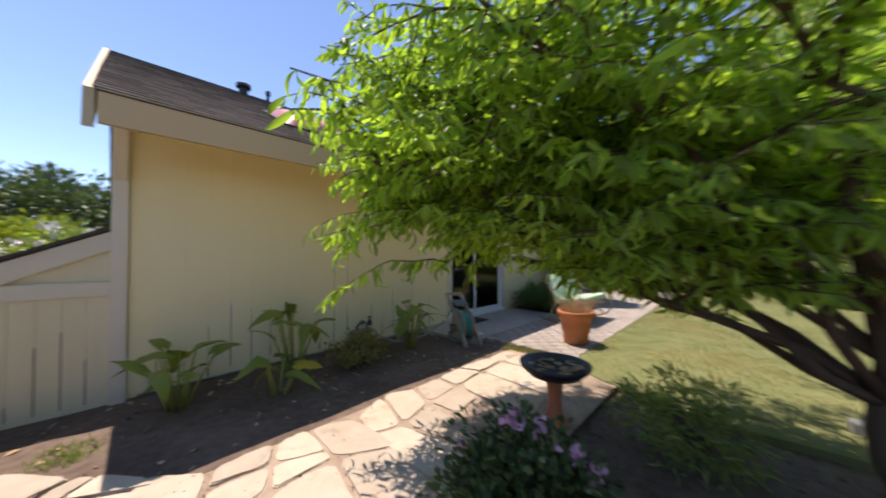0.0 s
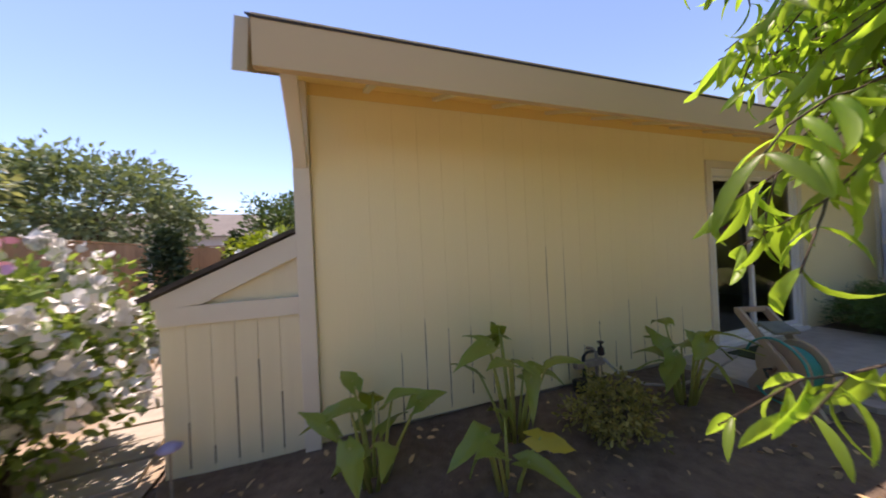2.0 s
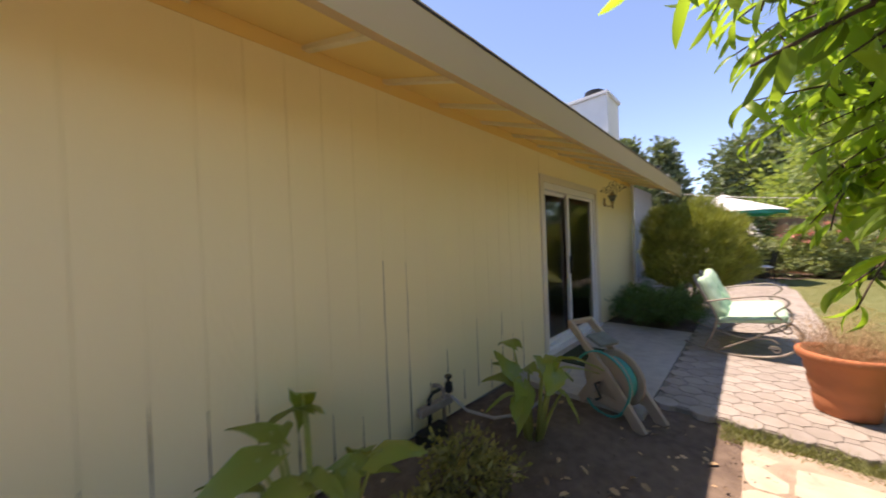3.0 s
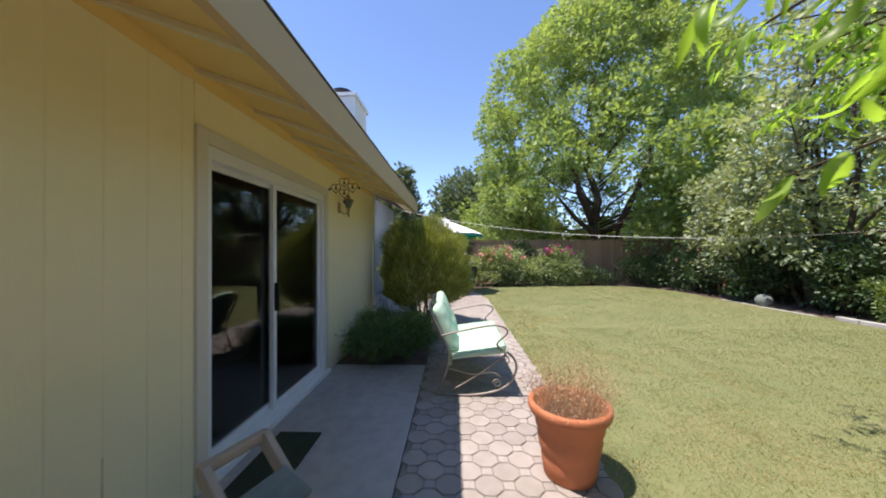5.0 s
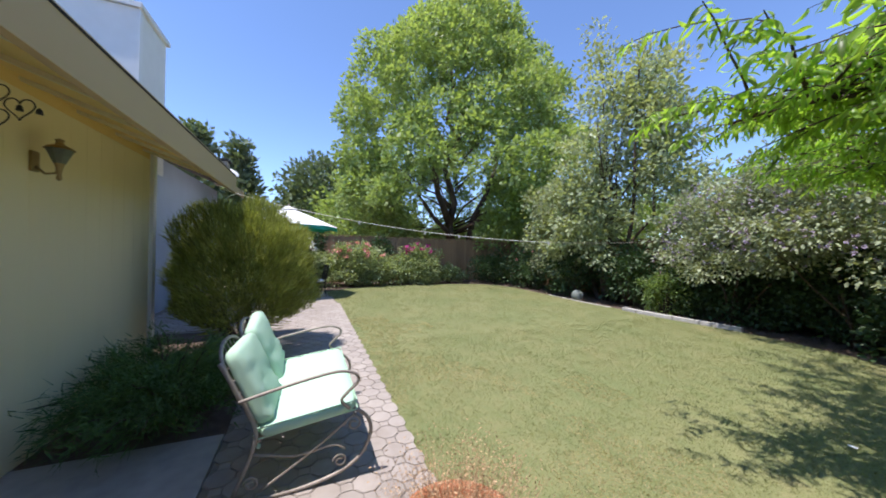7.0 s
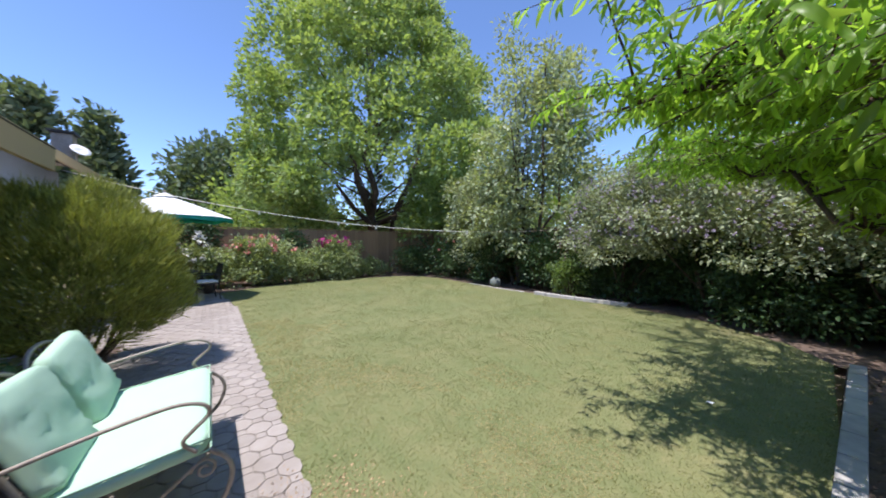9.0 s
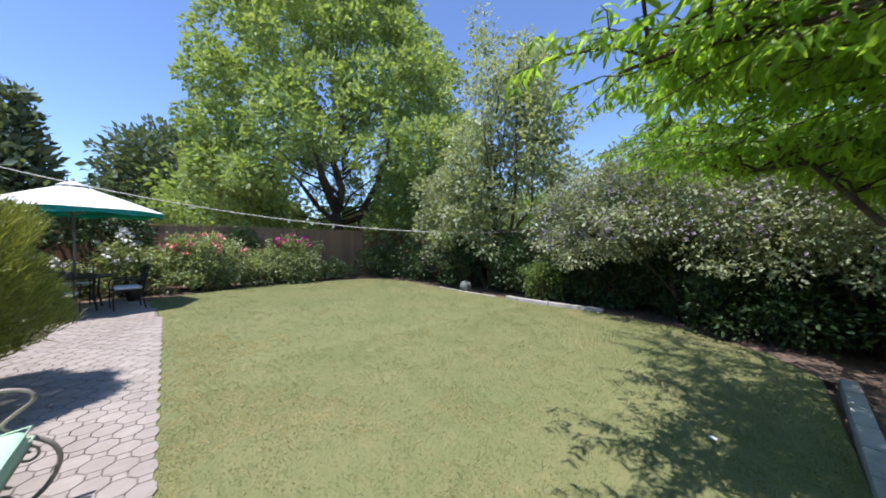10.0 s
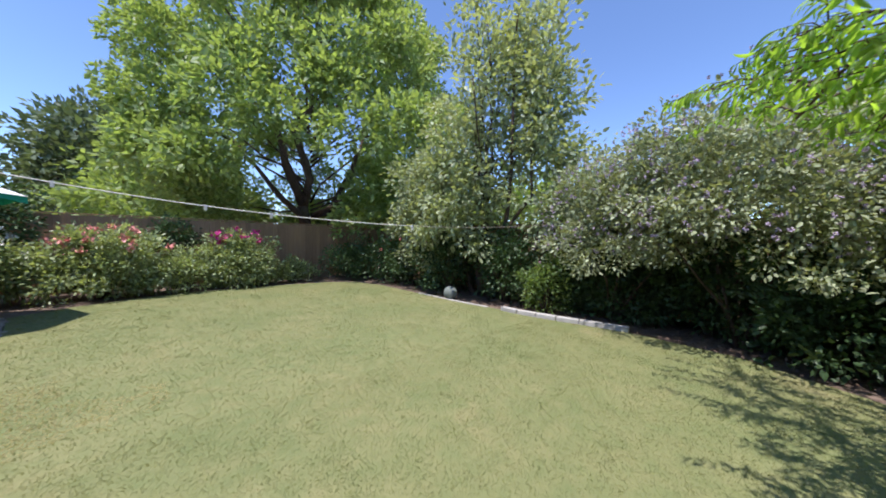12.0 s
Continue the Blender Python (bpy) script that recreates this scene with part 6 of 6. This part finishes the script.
for i in range(NR - 1):
    j = 0
    while j < 3:
        wide = 2 if j < 2 and rnd.random() < 0.35 else 1
        quad = [rows[i][j], rows[i + 1][j], rows[i + 1][j + wide], rows[i][j + wide]]
        j += wide
        if rnd.random() < 0.06:
            continue
        cx, cy = sum(p[0] for p in quad) / 4, sum(p[1] for p in quad) / 4
        out = []
        for k in range(4):
            a, b = quad[k], quad[(k + 1) % 4]
            for t in (0.1, 0.3, 0.5, 0.7, 0.9):
                x, y = a[0] + (b[0] - a[0]) * t, a[1] + (b[1] - a[1]) * t
                d = max(0.05, math.hypot(x - cx, y - cy))
                sh = 1 - (0.008 + 0.022 * rnd.random()) / d
                out.append((cx + (x - cx) * sh, cy + (y - cy) * sh))
        part("flagstone", prism(out, 0.0, 0.065 + rnd.uniform(-0.008, 0.008), bevel=0.008), M["flag"], flags)

# siding boards with open grooves and cracks low down
STEP = 0.2034
nb = int(END / STEP)
meshes = {}


def board(x0, x1, z0, z1):
    key = (round(x1 - x0, 3), round(z0, 3), round(z1, 3))
    if key not in meshes:
        bm = boxed(0, x1 - x0, 0, 0.006, z0, z1, bevel=0.0012)
        me = bpy.data.meshes.new("siding_board")
        bm.to_mesh(me)
        bm.free()
        me.materials.append(M["siding"])
        meshes[key] = me
    ob = new("siding_board", meshes[key])
    ob.parent = wall_south
    ob.matrix_basis = pose(x0, WALL_Y, 0)


for k in range(nb + 1):
    x0, x1 = k * STEP, min(END, (k + 1) * STEP - 0.0014)
    if x1 <= DX0 - 0.005 or x0 >= DX1 + 0.005:
        board(x0, x1, BASE, TOP)
    elif x0 < DX0 - 0.03 and x1 > DX0:
        board(x0, DX0 - 0.006, BASE, TOP)
        board(DX0, x1, DZ1 + 0.004, TOP)
    elif x1 > DX1 + 0.03 and x0 < DX1:
        board(x0, DX1, DZ1 + 0.004, TOP)
        board(DX1 + 0.006, x1, BASE, TOP)
    else:
        board(x0, x1, DZ1 + 0.004, TOP)
rnd = random.Random(9)
for k in range(1, 20):
    h = rnd.uniform(0.15, 0.75) if k not in (10, 11) else 1.28
    z0 = BASE + rnd.uniform(0.0, 0.12)
    bm = bmesh.new()
    pts = []
    n = 9
    for i in range(n):
        u = i / (n - 1)
        w = 0.0034 * (1 - u) * rnd.uniform(0.5, 1.3) + 0.0012
        pts.append((rnd.uniform(-0.002, 0.002) - w, rnd.uniform(-0.002, 0.002) + w, z0 + h * u))
    l = [bm.verts.new((a, -0.0012, z)) for a, b, z in pts]
    r = [bm.verts.new((b, -0.0012, z)) for a, b, z in pts]
    l2 = [bm.verts.new((a, 0.01, z)) for a, b, z in pts]
    r2 = [bm.verts.new((b, 0.01, z)) for a, b, z in pts]
    for i in range(n - 1):
        bm.faces.new((l[i], r[i], r[i + 1], l[i + 1]))
        bm.faces.new((l2[i], l[i], l[i + 1], l2[i + 1]))
        bm.faces.new((r[i], r2[i], r2[i + 1], r[i + 1]))
    part("crack", bm, M["crack"], wall_south).matrix_basis = pose(k * STEP - 0.003, WALL_Y, 0)
for k in range(1, 6):
    h = (0.3, 0.12, 0.55, 0.65, 0.4)[k - 1]
    bm = boxed(-0.0035, 0.0035, -0.002, 0.0, 0.02, 0.02 + h)
    part("crack", bm, M["crack"], lean).matrix_basis = pose(-0.305 + (k - 1) * 0.137, 0, 0.03)

# pavers: octagons with small squares between them, set diagonally
pave = tagged(thing("paver_patio", 0, 0, -0.05, "pinkish grey octagonal pavers with small squares between them", "patio"), kind="structure")
structure("paver_bedding", prism([(3.95, 1.83), (12.2, 1.83), (13.2, 1.92), (14.7, 2.12), (15.2, 2.5), (15.4, 5.6), (10.2, 5.6), (10.1, 3.3), (6.6, 3.19), (3.95, 3.19)], -0.14, -0.012), M["joint"], "dark sand bedding between the pavers", "patio bedding")
A8 = 0.178
h8, q8 = A8 / 2 - 0.003, A8 / 2 * math.tan(math.pi / 8) - 0.001
OCT = [(h8, -q8), (h8, q8), (q8, h8), (-q8, h8), (-h8, q8), (-h8, -q8), (-q8, -h8), (q8, -h8)]
s8 = (A8 / 2 - q8) - 0.004
SQ = [(s8, 0), (0, s8), (-s8, 0), (0, -s8)]
c45 = math.cos(math.pi / 4)
OCT, SQ = [[((x - y) * c45, (x + y) * c45) for x, y in sh] for sh in (OCT, SQ)]
paver_me = []
for nm, sh in (("octagon_paver", OCT), ("square_paver", SQ)):
    me = bpy.data.meshes.new(nm)
    bm = prism(sh, 0.0, 0.05, bevel=0.004)
    bmesh.ops.recalc_face_normals(bm, faces=bm.faces)
    bm.to_mesh(me)
    bm.free()
    me.materials.append(M["paver"])
    paver_me.append(me)
AREA = [(3.97, 1.84), (12.2, 1.84), (13.2, 1.93), (14.6, 2.13), (15.2, 2.5), (15.38, 5.5), (10.25, 5.5), (10.15, 3.3), (6.62, 3.17), (3.97, 3.17)]
far_v, far_f = [], []
count = 0
for i in range(-10, 110):
    for j in range(-60, 60):
        for kind, (dx, dy) in enumerate(((0.0, 0.0), (0.5, 0.5))):
            u, v = (i + dx) * A8, (j + dy) * A8
            x, y = 4.0 + (u - v) * c45, 1.85 + (u + v) * c45
            if not in_poly(x, y, AREA):
                continue
            z = 0.003 * noise.noise((x * 2, y * 2, 1.0))
            if x < 7.5 and 1.94 < y < 3.2 and count < 600:
                count += 1
                p = new(("octagon_paver", "square_paver")[kind], paver_me[kind])
                p.parent = pave
                p.matrix_basis = pose(x, y, z)
            else:
                sh = (OCT, SQ)[kind]
                b0 = len(far_v)
                for px, py in sh:
                    far_v.append((x + px * 0.97, max(y + py * 0.97, 1.794), 0.05 + z))
                for px, py in sh:
                    far_v.append((x + px, max(y + py, 1.79), 0.03 + z))
                m = len(sh)
                far_f.append(tuple(range(b0, b0 + m)))
                for k in range(m):
                    far_f.append((b0 + m + k, b0 + m + (k + 1) % m, b0 + (k + 1) % m, b0 + k))
me = bpy.data.meshes.new("far_pavers")
me.from_pydata(far_v, [], far_f)
me.update()
tagged(link_mesh("far_pavers", me, M["paver_far"], pave), kind="stuff")
